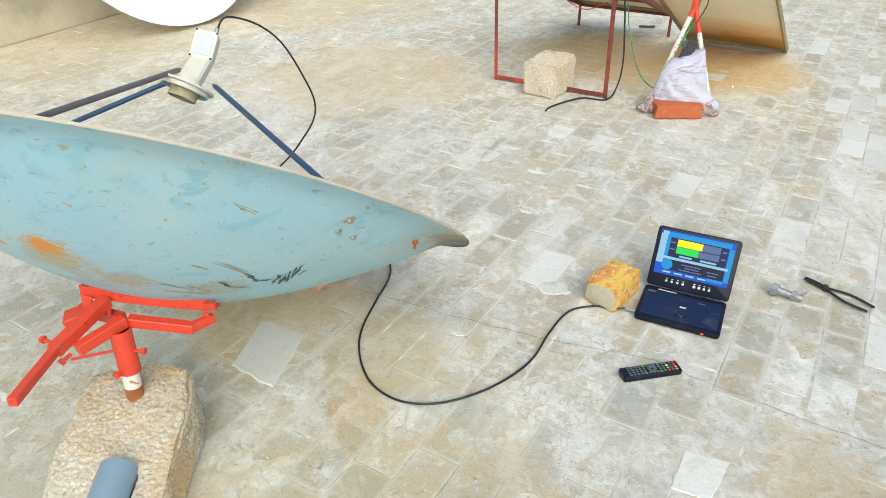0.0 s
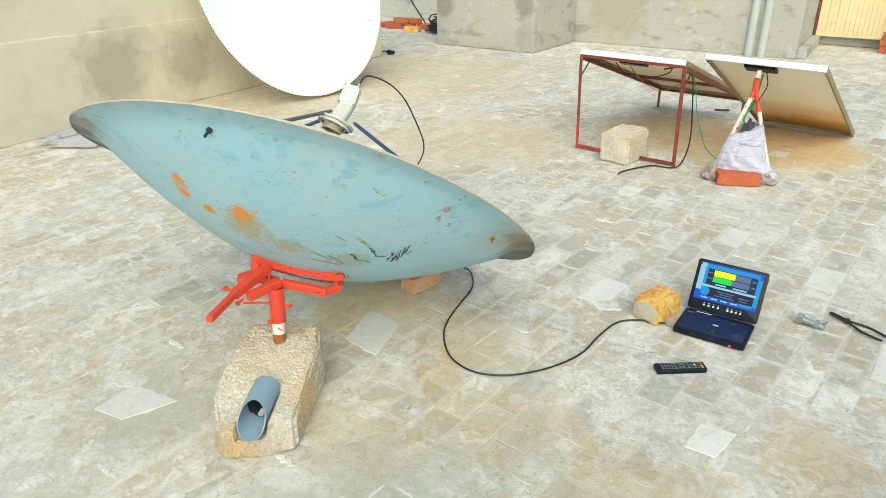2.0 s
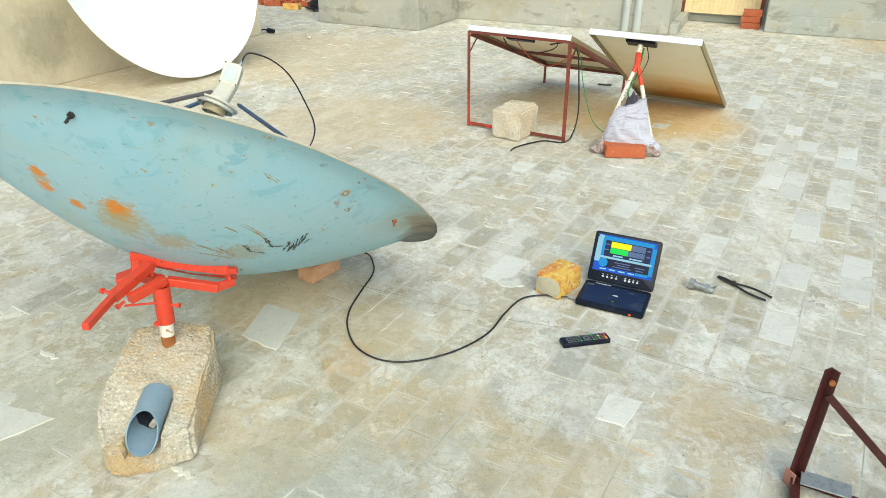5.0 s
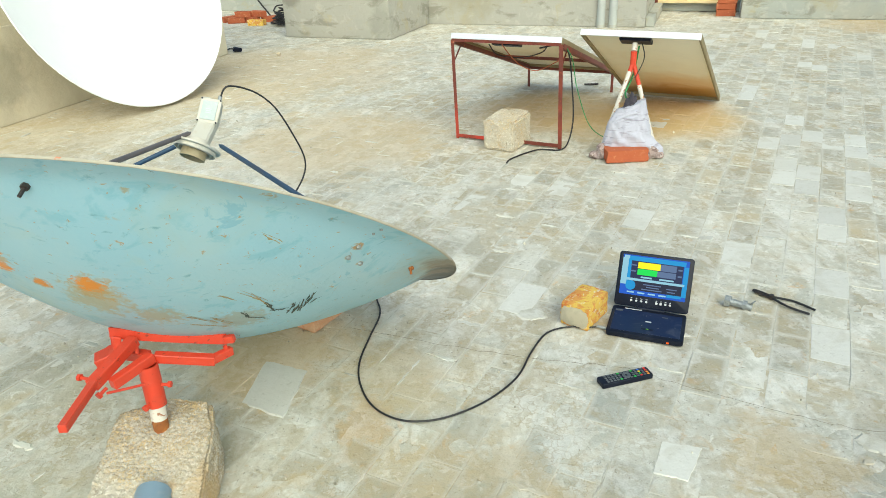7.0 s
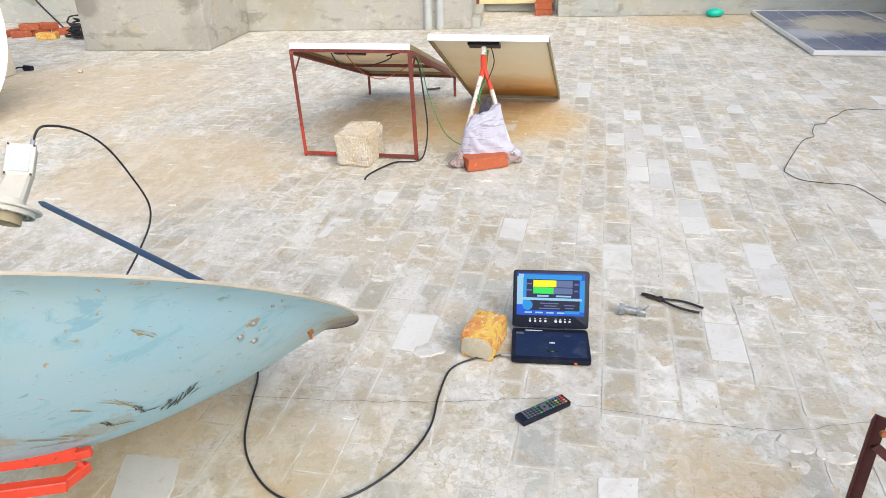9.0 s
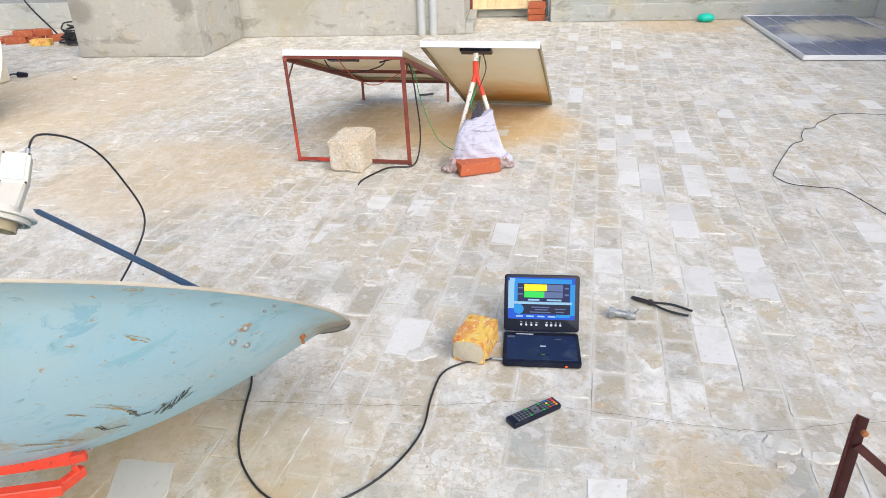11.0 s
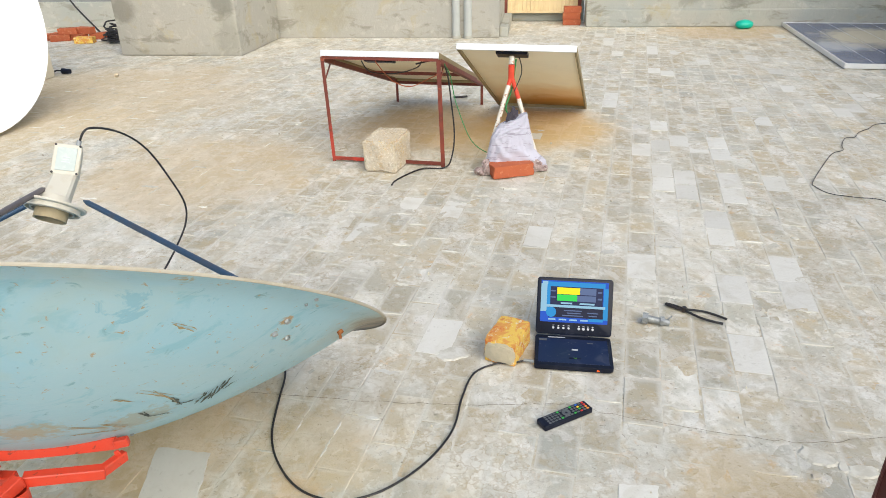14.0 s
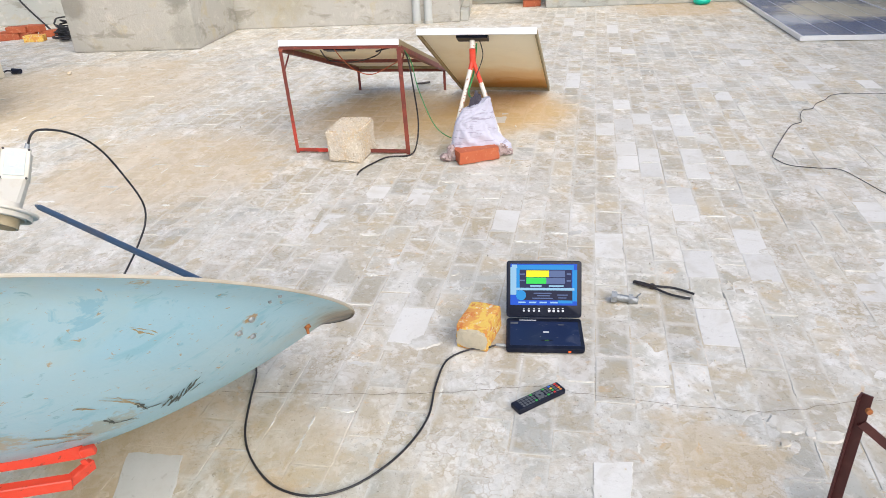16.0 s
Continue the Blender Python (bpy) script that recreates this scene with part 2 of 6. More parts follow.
M_GREYWALL = mat("grey_cement_render", (0.42, 0.42, 0.37), 0.9, 0,
                 [((0.35, 0.375, 0.355), 1.1, 0.45, 0.62, 0.7), ((0.23, 0.22, 0.17), 2.6, 0.55, 0.64, 0.7, (1, 1, 2.5)), ((0.42, 0.36, 0.22), 3.4, 0.57, 0.68, 0.6), ((0.55, 0.535, 0.48), 7, 0.55, 0.66, 0.5), ((0.36, 0.35, 0.29), 16, 0.57, 0.66, 0.4)],
                 [((0.19, 0.19, 0.16), (-0.95, 8.19, 0.56), 0.16, 0.6, 0.75, 7), ((0.22, 0.21, 0.17), (-2.05, 8.53, 0.50), 0.18, 0.6, 0.7, 7), ((0.24, 0.24, 0.20), (-0.9, 8.17, 0.20), 0.22, 0.7, 0.5, 7),
                  ((0.20, 0.20, 0.17), (5.2, 8.467, 0.33), 0.18, 0.9, 0.6, 10), ((0.24, 0.24, 0.20), (4.63, 8.64, 0.36), 0.15, 0.9, 0.5, 10), ((0.20, 0.20, 0.18), (-2.5, 10.9, 0.55), 0.35, 0.6, 0.6, 5), ((0.30, 0.27, 0.17), (0.1, 9.1, 0.5), 0.5, 0.7, 0.45, 5)], ((20, 0.006), (90, 0.002)), 0, "World")
M_PLINTH = mat("warm_cement_plaster", (0.40, 0.385, 0.335), 0.9, 0,
                 [((0.36, 0.355, 0.32), 1.1, 0.45, 0.62, 0.7), ((0.23, 0.22, 0.17), 2.6, 0.55, 0.64, 0.7, (1, 1, 2.5)), ((0.42, 0.36, 0.22), 3.4, 0.57, 0.68, 0.6), ((0.52, 0.50, 0.44), 7, 0.55, 0.66, 0.5), ((0.36, 0.35, 0.29), 16, 0.57, 0.66, 0.4)],
                 [((0.19, 0.19, 0.16), (-0.95, 8.19, 0.56), 0.16, 0.6, 0.75, 7), ((0.22, 0.21, 0.17), (-2.05, 8.53, 0.50), 0.18, 0.6, 0.7, 7), ((0.24, 0.24, 0.20), (-0.9, 8.17, 0.20), 0.22, 0.7, 0.5, 7),
                  ((0.20, 0.20, 0.17), (5.2, 8.467, 0.33), 0.18, 0.9, 0.6, 10), ((0.24, 0.24, 0.20), (4.63, 8.64, 0.36), 0.15, 0.9, 0.5, 10), ((0.20, 0.20, 0.18), (-2.5, 10.9, 0.55), 0.35, 0.6, 0.6, 5), ((0.30, 0.27, 0.17), (0.1, 9.1, 0.5), 0.5, 0.7, 0.45, 5)], ((20, 0.006), (90, 0.002)), 0, "World")
M_DAMPWALL = mat("damp_grey_render", (0.26, 0.27, 0.27), 0.9, 0, [((0.25, 0.27, 0.28), 1.3, 0.45, 0.62, 0.7), ((0.14, 0.15, 0.16), 2.4, 0.55, 0.64, 0.7, (1, 1, 1.8)), ((0.50, 0.49, 0.44), 5, 0.55, 0.66, 0.5)], (), ((20, 0.006), (90, 0.002)), 0, "World")
M_PINKWALL = mat("pale_pinkish_render", (0.70, 0.66, 0.60), 0.9, 0, [((0.60, 0.58, 0.54), 1.2, 0.45, 0.62, 0.6), ((0.74, 0.66, 0.58), 3, 0.5, 0.66, 0.5), ((0.50, 0.48, 0.42), 7, 0.57, 0.66, 0.5)], (), ((20, 0.006), (90, 0.002)), 0, "World")
M_BLOCKJOINT = mat("smeared_block_courses", (0.385, 0.375, 0.32), 0.9, 0,
                   [((0.38, 0.39, 0.34), 2.2, 0.45, 0.62, 0.7), ((0.36, 0.31, 0.2), 4.0, 0.55, 0.7, 0.5), ((0.23, 0.22, 0.17), 2.6, 0.55, 0.64, 0.7), ((0.52, 0.50, 0.45), 7, 0.55, 0.66, 0.5), ((0.36, 0.35, 0.29), 16, 0.57, 0.66, 0.4)], (), ((20, 0.006), (90, 0.002)), 0.14, "World")
# brown tip grime; near-black spots add the shade under the lip as colour
TIP_GRIME_AND_SHADE = [((0.20, 0.15, 0.09), (0.155, 1.55, 0.50), 0.085, 0.9, 0.65, 26), ((0.07, 0.06, 0.045), (0.165, 1.66, 0.44), 0.10, 0.6, 0.85, 20), ((0.05, 0.045, 0.035), (0.13, 1.83, 0.325), 0.17, 0.4, 0.9, 16), ((0.05, 0.045, 0.035), (0.04, 1.99, 0.22), 0.18, 0.4, 0.9, 16),
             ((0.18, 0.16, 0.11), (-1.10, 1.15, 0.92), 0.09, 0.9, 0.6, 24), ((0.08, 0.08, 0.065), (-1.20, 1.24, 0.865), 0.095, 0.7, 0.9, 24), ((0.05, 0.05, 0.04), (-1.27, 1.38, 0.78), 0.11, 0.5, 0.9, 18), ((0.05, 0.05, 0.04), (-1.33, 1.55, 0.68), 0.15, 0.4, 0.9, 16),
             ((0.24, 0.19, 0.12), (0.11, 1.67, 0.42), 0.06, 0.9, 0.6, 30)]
M_BLUE = mat("faded_blue_paint", (0.325, 0.55, 0.645), 0.48, 0.0,
             [((0.42, 0.57, 0.61), 2.2, 0.42, 0.68, 0.6), ((0.20, 0.46, 0.56), 9.0, 0.56, 0.64, 0.55, (1, 2.6, 1, 30)), ((0.42, 0.51, 0.45), 4.0, 0.55, 0.72, 0.5),
              ((0.10, 0.27, 0.32), 17, 0.63, 0.70, 0.6, (1, 2.5, 1, 30)), ((0.44, 0.30, 0.13), 11, 0.66, 0.74, 0.5), ((0.10, 0.12, 0.10), 38, 0.69, 0.73, 0.7), ((0.42, 0.25, 0.08), 60, 0.64, 0.68, 0.75), ((0.16, 0.40, 0.52), 13, 0.63, 0.67, 0.55)],
             [((0.42, 0.34, 0.15), (-0.63, 1.20, 0.61), 0.085, 1.3, 0.65, 42), ((0.40, 0.31, 0.13), (-0.52, 1.26, 0.54), 0.06, 1.5, 0.6, 50), ((0.42, 0.33, 0.15), (-1.03, 1.28, 0.70), 0.028, 1.4, 0.7, 60),
              ((0.46, 0.30, 0.10), (-0.788, 1.132, 0.757), 0.040, 1.5, 0.7, 60), ((0.70, 0.23, 0.01), (-0.783, 1.118, 0.779), 0.024, 1.5, 0.95, 60), ((0.70, 0.23, 0.01), (-0.797, 1.156, 0.724), 0.027, 1.5, 0.95, 60),
              ((0.46, 0.30, 0.10), (-0.733, 1.178, 0.667), 0.026, 1.5, 0.7, 60), ((0.70, 0.23, 0.01), (-0.733, 1.176, 0.669), 0.023, 1.5, 0.95, 60),
              ((0.46, 0.30, 0.10), (-0.612, 1.165, 0.66), 0.06, 1.5, 0.75, 50), ((0.70, 0.24, 0.01), (-0.610, 1.156, 0.673), 0.036, 1.5, 0.95, 55), ((0.36, 0.30, 0.16), (-0.36, 1.33, 0.48), 0.07, 1.6, 0.5, 45),
              ((0.44, 0.24, 0.06), (-0.032, 1.284, 0.697), 0.016, 1.3, 0.85, 80), ((0.40, 0.28, 0.10), (-0.060, 1.294, 0.665), 0.009, 1.1, 0.8, 80), ((0.40, 0.28, 0.10), (-0.042, 1.332, 0.63), 0.011, 1.1, 0.8, 80),
              # the darkest spot here carries the lip's painted shade onto the skin
              ((0.36, 0.34, 0.24), (0.14, 1.53, 0.53), 0.19, 0.5, 0.3, 18), ((0.34, 0.30, 0.19), (0.15, 1.55, 0.51), 0.13, 0.6, 0.35, 24), ((0.36, 0.24, 0.10), (0.155, 1.58, 0.49), 0.08, 0.9, 0.5, 34), ((0.12, 0.10, 0.07), (0.145, 1.72, 0.40), 0.13, 0.5, 0.8, 24),
              ((0.34, 0.30, 0.20), (-1.10, 1.13, 0.93), 0.13, 0.8, 0.35, 24), ((0.40, 0.26, 0.09), (-1.05, 1.12, 0.93), 0.018, 1.3, 0.8, 50), ((0.38, 0.28, 0.12), (-0.40, 1.02, 0.94), 0.014, 1.6, 0.7, 70), ((0.38, 0.28, 0.12), (-0.15, 1.08, 0.90), 0.016, 1.6, 0.7, 70)] + TIP_GRIME_AND_SHADE,
             ((6, 0.006), (90, 0.0006)), 0, "World", 0.1)
M_RIM = mat("worn_rim_paint", (0.46, 0.42, 0.33), 0.6, 0, [((0.36, 0.30, 0.2), 8, 0.5, 0.68, 0.6), ((0.62, 0.20, 0.08), 38, 0.62, 0.66, 0.8), ((0.55, 0.53, 0.45), 25, 0.55, 0.7, 0.6)], TIP_GRIME_AND_SHADE, ((60, 0.0008),), 0, "World")
M_WHITE = mat("white_dish_paint", (0.88, 0.88, 0.87), 0.35, 0, [((0.80, 0.80, 0.78), 3, 0.5, 0.8, 0.5)], (), ((8, 0.002),))
M_RED = mat("orange_red_paint", (0.66, 0.058, 0.026), 0.42, 0, [((0.56, 0.06, 0.03), 14, 0.5, 0.68, 0.6), ((0.66, 0.12, 0.07), 30, 0.58, 0.68, 0.4), ((0.12, 0.04, 0.025), 60, 0.63, 0.69, 0.75)], (), ((70, 0.0008),), 0, "World", 0.1)
M_WHITEPAINT = mat("chipped_white_paint", (0.72, 0.68, 0.6), 0.6, 0, [((0.36, 0.13, 0.04), 45, 0.56, 0.62, 0.9)], (), ((80, 0.001),), 0, "World")
M_RUST = mat("bare_rusty_steel", (0.34, 0.12, 0.035), 0.8, 0.2, [((0.5, 0.2, 0.05), 40, 0.5, 0.65, 0.7), ((0.15, 0.07, 0.04), 70, 0.55, 0.7, 0.6)], (), ((120, 0.001),), 0, "World")
M_OXIDE = mat("red_oxide_primer", (0.17, 0.040, 0.027), 0.55, 0.1, [((0.30, 0.06, 0.03), 6, 0.52, 0.64, 0.6), ((0.12, 0.04, 0.03), 18, 0.55, 0.7, 0.6), ((0.5, 0.12, 0.05), 30, 0.62, 0.7, 0.6)], [((0.50, 0.055, 0.03), (0.09, 4.33, 0.10), 0.16, 1.2, 0.7, 20), ((0.62, 0.06, 0.035), (0.25, 4.26, 0.02), 0.06, 0.6, 0.95, 20)], ((80, 0.0008),), 0, "World")
M_MAROON = mat("dark_maroon_paint", (0.062, 0.016, 0.014), 0.45, 0.1, [((0.10, 0.03, 0.025), 20, 0.5, 0.7, 0.6)], (), ((80, 0.0006),), 0, "World")
M_AGG = mat("coarse_no_fines_concrete", (0.60, 0.53, 0.41), 0.92, 0,
            [((0.60, 0.57, 0.50), 4, 0.42, 0.60, 0.8), ((0.62, 0.43, 0.20), 14, 0.56, 0.68, 0.5), ((0.27, 0.21, 0.13), 48, 0.58, 0.66, 0.6), ((0.82, 0.77, 0.67), 95, 0.54, 0.60, 0.75), ((0.26, 0.20, 0.12), 120, 0.61, 0.67, 0.5)], [((0.62, 0.40, 0.16), (-0.42, 1.12, 0.06), 0.13, 0.8, 0.6, 14), ((0.60, 0.40, 0.17), (-0.57, 0.89, 0.04), 0.09, 0.8, 0.6, 16)], ((-85, 0.003), (130, 0.0025), (260, 0.0015)), 0, "World", 0, None,
            [((0.74, 0.69, 0.58), 70.0, 0.45, 0.7), ((0.40, 0.31, 0.19), 62.0, 0.66, 0.7), ((0.70, 0.50, 0.24), 85.0, 0.72, 0.7)])
M_GREYPIPE = mat("grey_painted_pipe", (0.43, 0.45, 0.43), 0.5, 0, [((0.33, 0.34, 0.32), 5, 0.5, 0.7, 0.5)], (), ((60, 0.0008),), 0, "World")
M_PVC = mat("grey_pvc", (0.22, 0.31, 0.39), 0.45, 0, [((0.36, 0.38, 0.38), 12, 0.52, 0.7, 0.5)], (), ((90, 0.0005),))
M_DUSTYBRICK = mat("dusty_salmon_brick", (0.66, 0.36, 0.21), 0.9, 0, [((0.70, 0.50, 0.34), 12, 0.45, 0.62, 0.7), ((0.58, 0.22, 0.10), 24, 0.55, 0.68, 0.6)], (), ((70, 0.003),), 0, "World")
M_SCUFF = mat("dark_scrape", (0.05, 0.075, 0.07), 0.7, 0, [((0.2, 0.2, 0.16), 80, 0.5, 0.62, 0.7)], (), (), 0, "World")
M_OCHRE = mat("ochre_scrape", (0.36, 0.27, 0.13), 0.8, 0, [((0.42, 0.45, 0.38), 60, 0.5, 0.62, 0.7)], (), (), 0, "World")
M_BRICK = mat("fired_brick", (0.40, 0.10, 0.04), 0.9, 0, [((0.42, 0.12, 0.05), 14, 0.5, 0.66, 0.6), ((0.60, 0.30, 0.15), 30, 0.56, 0.68, 0.6), ((0.25, 0.1, 0.06), 70, 0.6, 0.7, 0.5)], (), ((70, 0.003),), 0.15, "World")
M_YBRICK = mat("yellow_splashed_brick", (0.66, 0.30, 0.07), 0.9, 0, [((0.74, 0.50, 0.10), 16, 0.47, 0.53, 0.95), ((0.60, 0.16, 0.04), 20, 0.57, 0.62, 0.85), ((0.72, 0.66, 0.50), 48, 0.58, 0.63, 0.75), ((0.40, 0.14, 0.05), 40, 0.62, 0.67, 0.6)], (), ((55, 0.006),), 0, "World")
M_BRICKEND = mat("cement_smeared_brick_end", (0.50, 0.45, 0.33), 0.9, 0, [((0.38, 0.35, 0.27), 30, 0.5, 0.65, 0.6)], (), ((60, 0.003),), 0, "World")
M_BLACK = mat("black_plastic", (0.008, 0.011, 0.022), 0.36, 0, [((0.025, 0.03, 0.05), 16, 0.54, 0.72, 0.6), ((0.16, 0.15, 0.13), 90, 0.69, 0.75, 0.5)], (), ((200, 0.0002),), 0, "World", 0.1)
M_BLACK.node_tree.nodes["Principled BSDF"].inputs["Specular IOR Level"].default_value = 0.2
# near-black navy that paints the shade in the pipe
M_PIPESHADE = mat("dark_damp_lining", (0.02, 0.028, 0.045), 0.7, 0, [((0.06, 0.07, 0.085), 30, 0.5, 0.66, 0.6)], (), ())
M_LID = mat("dusty_navy_plastic", (0.014, 0.024, 0.065), 0.32, 0, [((0.07, 0.08, 0.115), 14, 0.5, 0.7, 0.6), ((0.26, 0.25, 0.23), 75, 0.66, 0.72, 0.6)], (), ((200, 0.0002),), 0, "World", 0.1)
M_LID.node_tree.nodes["Principled BSDF"].inputs["Specular IOR Level"].default_value = 0.2
M_CABLE = mat("black_cable_sheath", (0.018, 0.017, 0.018), 0.5, 0, [((0.06, 0.055, 0.05), 20, 0.55, 0.7, 0.5)], (), (), 0, "World")
M_GREENWIRE = mat("green_wire", (0.03, 0.22, 0.06), 0.5)
M_REDWIRE = mat("orange_wire", (0.55, 0.12, 0.04), 0.5)
M_ARM = mat("dark_blue_steel_tube", (0.05, 0.095, 0.16), 0.4, 0.3, [((0.10, 0.09, 0.09), 14, 0.5, 0.68, 0.6)], (), ((90, 0.0006),), 0, "World")
M_ARMGREY = mat("weathered_steel_tube", (0.17, 0.145, 0.14), 0.5, 0.3, [((0.07, 0.065, 0.07), 14, 0.5, 0.68, 0.6)], (), ((90, 0.0006),), 0, "World")
M_LNB = mat("cream_cast_housing", (0.60, 0.57, 0.48), 0.55, 0, [((0.5, 0.42, 0.28), 14, 0.52, 0.7, 0.5)], (), ((60, 0.0008),), 0, "World")
M_HORN = mat("tan_feedhorn", (0.42, 0.34, 0.2), 0.6, 0, [((0.3, 0.22, 0.12), 20, 0.5, 0.7, 0.6)], (), (), 0, "World")
M_LABEL = mat("faded_label", (0.47, 0.53, 0.5), 0.5, 0, [((0.6, 0.62, 0.58), 40, 0.5, 0.65, 0.5)], (), (), 0, "World")
M_ALU = mat("anodised_aluminium", (0.80, 0.81, 0.82), 0.38, 0.35, [((0.66, 0.66, 0.66), 9, 0.5, 0.75, 0.4)], (), ())
M_BACKSHEET = mat("dusty_backsheet", (0.93, 0.86, 0.67), 0.7, 0, [((0.80, 0.64, 0.38), 1.6, 0.52, 0.72, 0.45), ((0.84, 0.78, 0.62), 6, 0.52, 0.7, 0.4)], [((0.72, 0.44, 0.15), (1.75, 5.05, 0.18), 0.55, 0.35, 0.6), ((0.60, 0.28, 0.05), (1.80, 5.22, 0.07), 0.42, 0.35, 0.9), ((0.50, 0.28, 0.07), (1.45, 5.36, 0.05), 0.30, 0.3, 0.7), ((0.48, 0.28, 0.08), (1.95, 5.12, 0.06), 0.30, 0.3, 0.7)], (), 0, "World")
M_CELL = mat("silicon_cells", (0.018, 0.024, 0.05), 0.14, 0, [((0.05, 0.055, 0.085), 3, 0.45, 0.7, 0.6)], (), (), 0.2, "World")
# dusty cells, base lightened to hold some of the reflected sky
M_CELLDUST_SKY = mat("dusty_silicon_cells", (0.07, 0.095, 0.19), 0.22, 0, [((0.20, 0.22, 0.28), 2.2, 0.44, 0.66, 0.7)], [((0.58, 0.60, 0.62), (5.30, 6.65, 0.05), 0.36, 0.5, 0.6, 5), ((0.62, 0.55, 0.40), (6.05, 6.95, 0.05), 0.75, 0.7, 0.85, 3)], (), 0.06, "World")
# aluminium browned to paint the shade on rails seen from below
M_SHADEALU = mat("dusty_frame_edge", (0.30, 0.24, 0.13), 0.7, 0.1, [((0.42, 0.33, 0.2), 12, 0.5, 0.7, 0.6)], (), ())
M_GRID = mat("white_cell_gaps", (0.5, 0.5, 0.52), 0.4)
M_CLOTH = mat("lilac_white_cloth", (0.52, 0.52, 0.61), 0.9, 0, [((0.44, 0.44, 0.52), 7, 0.5, 0.66, 0.5), ((0.24, 0.22, 0.28), 9, 0.56, 0.62, 0.6, (1, 1, 7))], (), ((90, 0.002),), 0, "World")
M_FRINGE = mat("dirty_cloth_edge", (0.40, 0.31, 0.29), 0.95, 0, [((0.16, 0.1, 0.09), 40, 0.5, 0.62, 0.8), ((0.6, 0.55, 0.52), 55, 0.55, 0.65, 0.8)], (), ((90, 0.004),), 0, "World")
# dark cloth stuffing, also the painted shade at the pipe's end
M_PADDING_SHADE = mat("dark_padding", (0.05, 0.045, 0.06), 0.95, 0, [((0.14, 0.12, 0.13), 40, 0.5, 0.65, 0.7)], (), ((90, 0.004),), 0, "World")
M_DOOR = mat("cream_painted_sheet_steel", (0.78, 0.62, 0.36), 0.5, 0, [((0.56, 0.42, 0.22), 4, 0.5, 0.7, 0.5)], (), ((30, 0.001),))
M_PAPER = mat("newsprint", (0.82, 0.81, 0.82), 0.9, 0, [((0.28, 0.28, 0.3), 60, 0.52, 0.6, 0.6, (1, 6, 1)), ((0.45, 0.42, 0.42), 9, 0.5, 0.65, 0.6)], (), ())
M_TEAL = mat("teal_plastic", (0.0, 0.50, 0.36), 0.4)
M_ZINC = mat("dull_zinc", (0.36, 0.38, 0.38), 0.5, 0.6, [((0.2, 0.21, 0.21), 60, 0.5, 0.65, 0.6)], (), ((120, 0.001),))
M_DARKSTEEL = mat("dark_tool_steel", (0.05, 0.045, 0.045), 0.45, 0.6, [((0.13, 0.09, 0.07), 50, 0.5, 0.66, 0.6)], (), ((120, 0.0006),))
M_GRIP = mat("worn_handle_dip", (0.02, 0.02, 0.022), 0.6)
M_PEBBLE = mat("grit", (0.55, 0.5, 0.4), 0.9, 0, [((0.3, 0.25, 0.18), 40, 0.5, 0.65, 0.6)], (), (), 0.35, "World")
M_ICON = mat("silver_print", (0.55, 0.57, 0.6), 0.5)
M_KEY = mat("grey_rubber_keys", (0.10, 0.11, 0.12), 0.6)
M_DUSTPLATE = mat("primer_plate", (0.45, 0.20, 0.15), 0.7)

# ---- mesh helpers ----
def thing(name, at, label, category, group="", kind="", turn=0.0):
    ob = new(name)
    ob.empty_display_size = 0.1
    ob.matrix_basis = pose(at[0], at[1], at[2], 0, 0, turn)
    return tagged(ob, label, category, group, kind)


def base_of(parent):
    m = parent.matrix_basis.copy()
    while parent.parent:
        parent = parent.parent
        m = parent.matrix_basis @ m
    return m


def part(name, bm, material, parent, label="", smooth=False, world_space=True):
    """Links a bmesh as one mesh object under parent; world_space: the bmesh is in world coordinates."""
    me = bpy.data.meshes.new(name)
    if world_space:
        bmesh.ops.transform(bm, matrix=base_of(parent).inverted(), verts=bm.verts)
    bmesh.ops.recalc_face_normals(bm, faces=bm.faces)
    if smooth:
        for f in bm.faces:
            f.smooth = True
    bm.to_mesh(me)
    bm.free()
    me.materials.append(material)
    ob = new(name, me)
    ob.parent = parent
    if smooth:
        me.set_sharp_from_angle(angle=radians(38))
    return tagged(ob, label)


def solo(name, bm, material, label, category, at=None, group="", kind="", smooth=False):
    """A thing that is one mesh, with its origin at its base."""
    bmesh.ops.recalc_face_normals(bm, faces=bm.faces)
    if at is not None:
        bmesh.ops.translate(bm, vec=-Vector(at), verts=bm.verts)
    if smooth:
        for f in bm.faces:
            f.smooth = True
    me = bpy.data.meshes.new(name)
    bm.to_mesh(me)
    bm.free()
    me.materials.append(material)
    if smooth:
        me.set_sharp_from_angle(angle=radians(38))
    ob = new(name, me)
    if at is not None:
        ob.location = at
    return tagged(ob, label, category, group, kind)


def box(bm, size, m, bevel=0.0, seg=1):
    r = bmesh.ops.create_cube(bm, size=1.0)
    vs = r["verts"]
    bmesh.ops.scale(bm, vec=size, verts=vs)
    if bevel:
        es = list({e for v in vs for e in v.link_edges})
        r2 = bmesh.ops.bevel(bm, geom=es, offset=bevel, segments=seg, affect="EDGES", profile=0.6)
        vs = list({v for f in r2["faces"] for v in f.verts} | {v for v in vs if v.is_valid})
    bmesh.ops.transform(bm, matrix=m, verts=vs)
    return vs


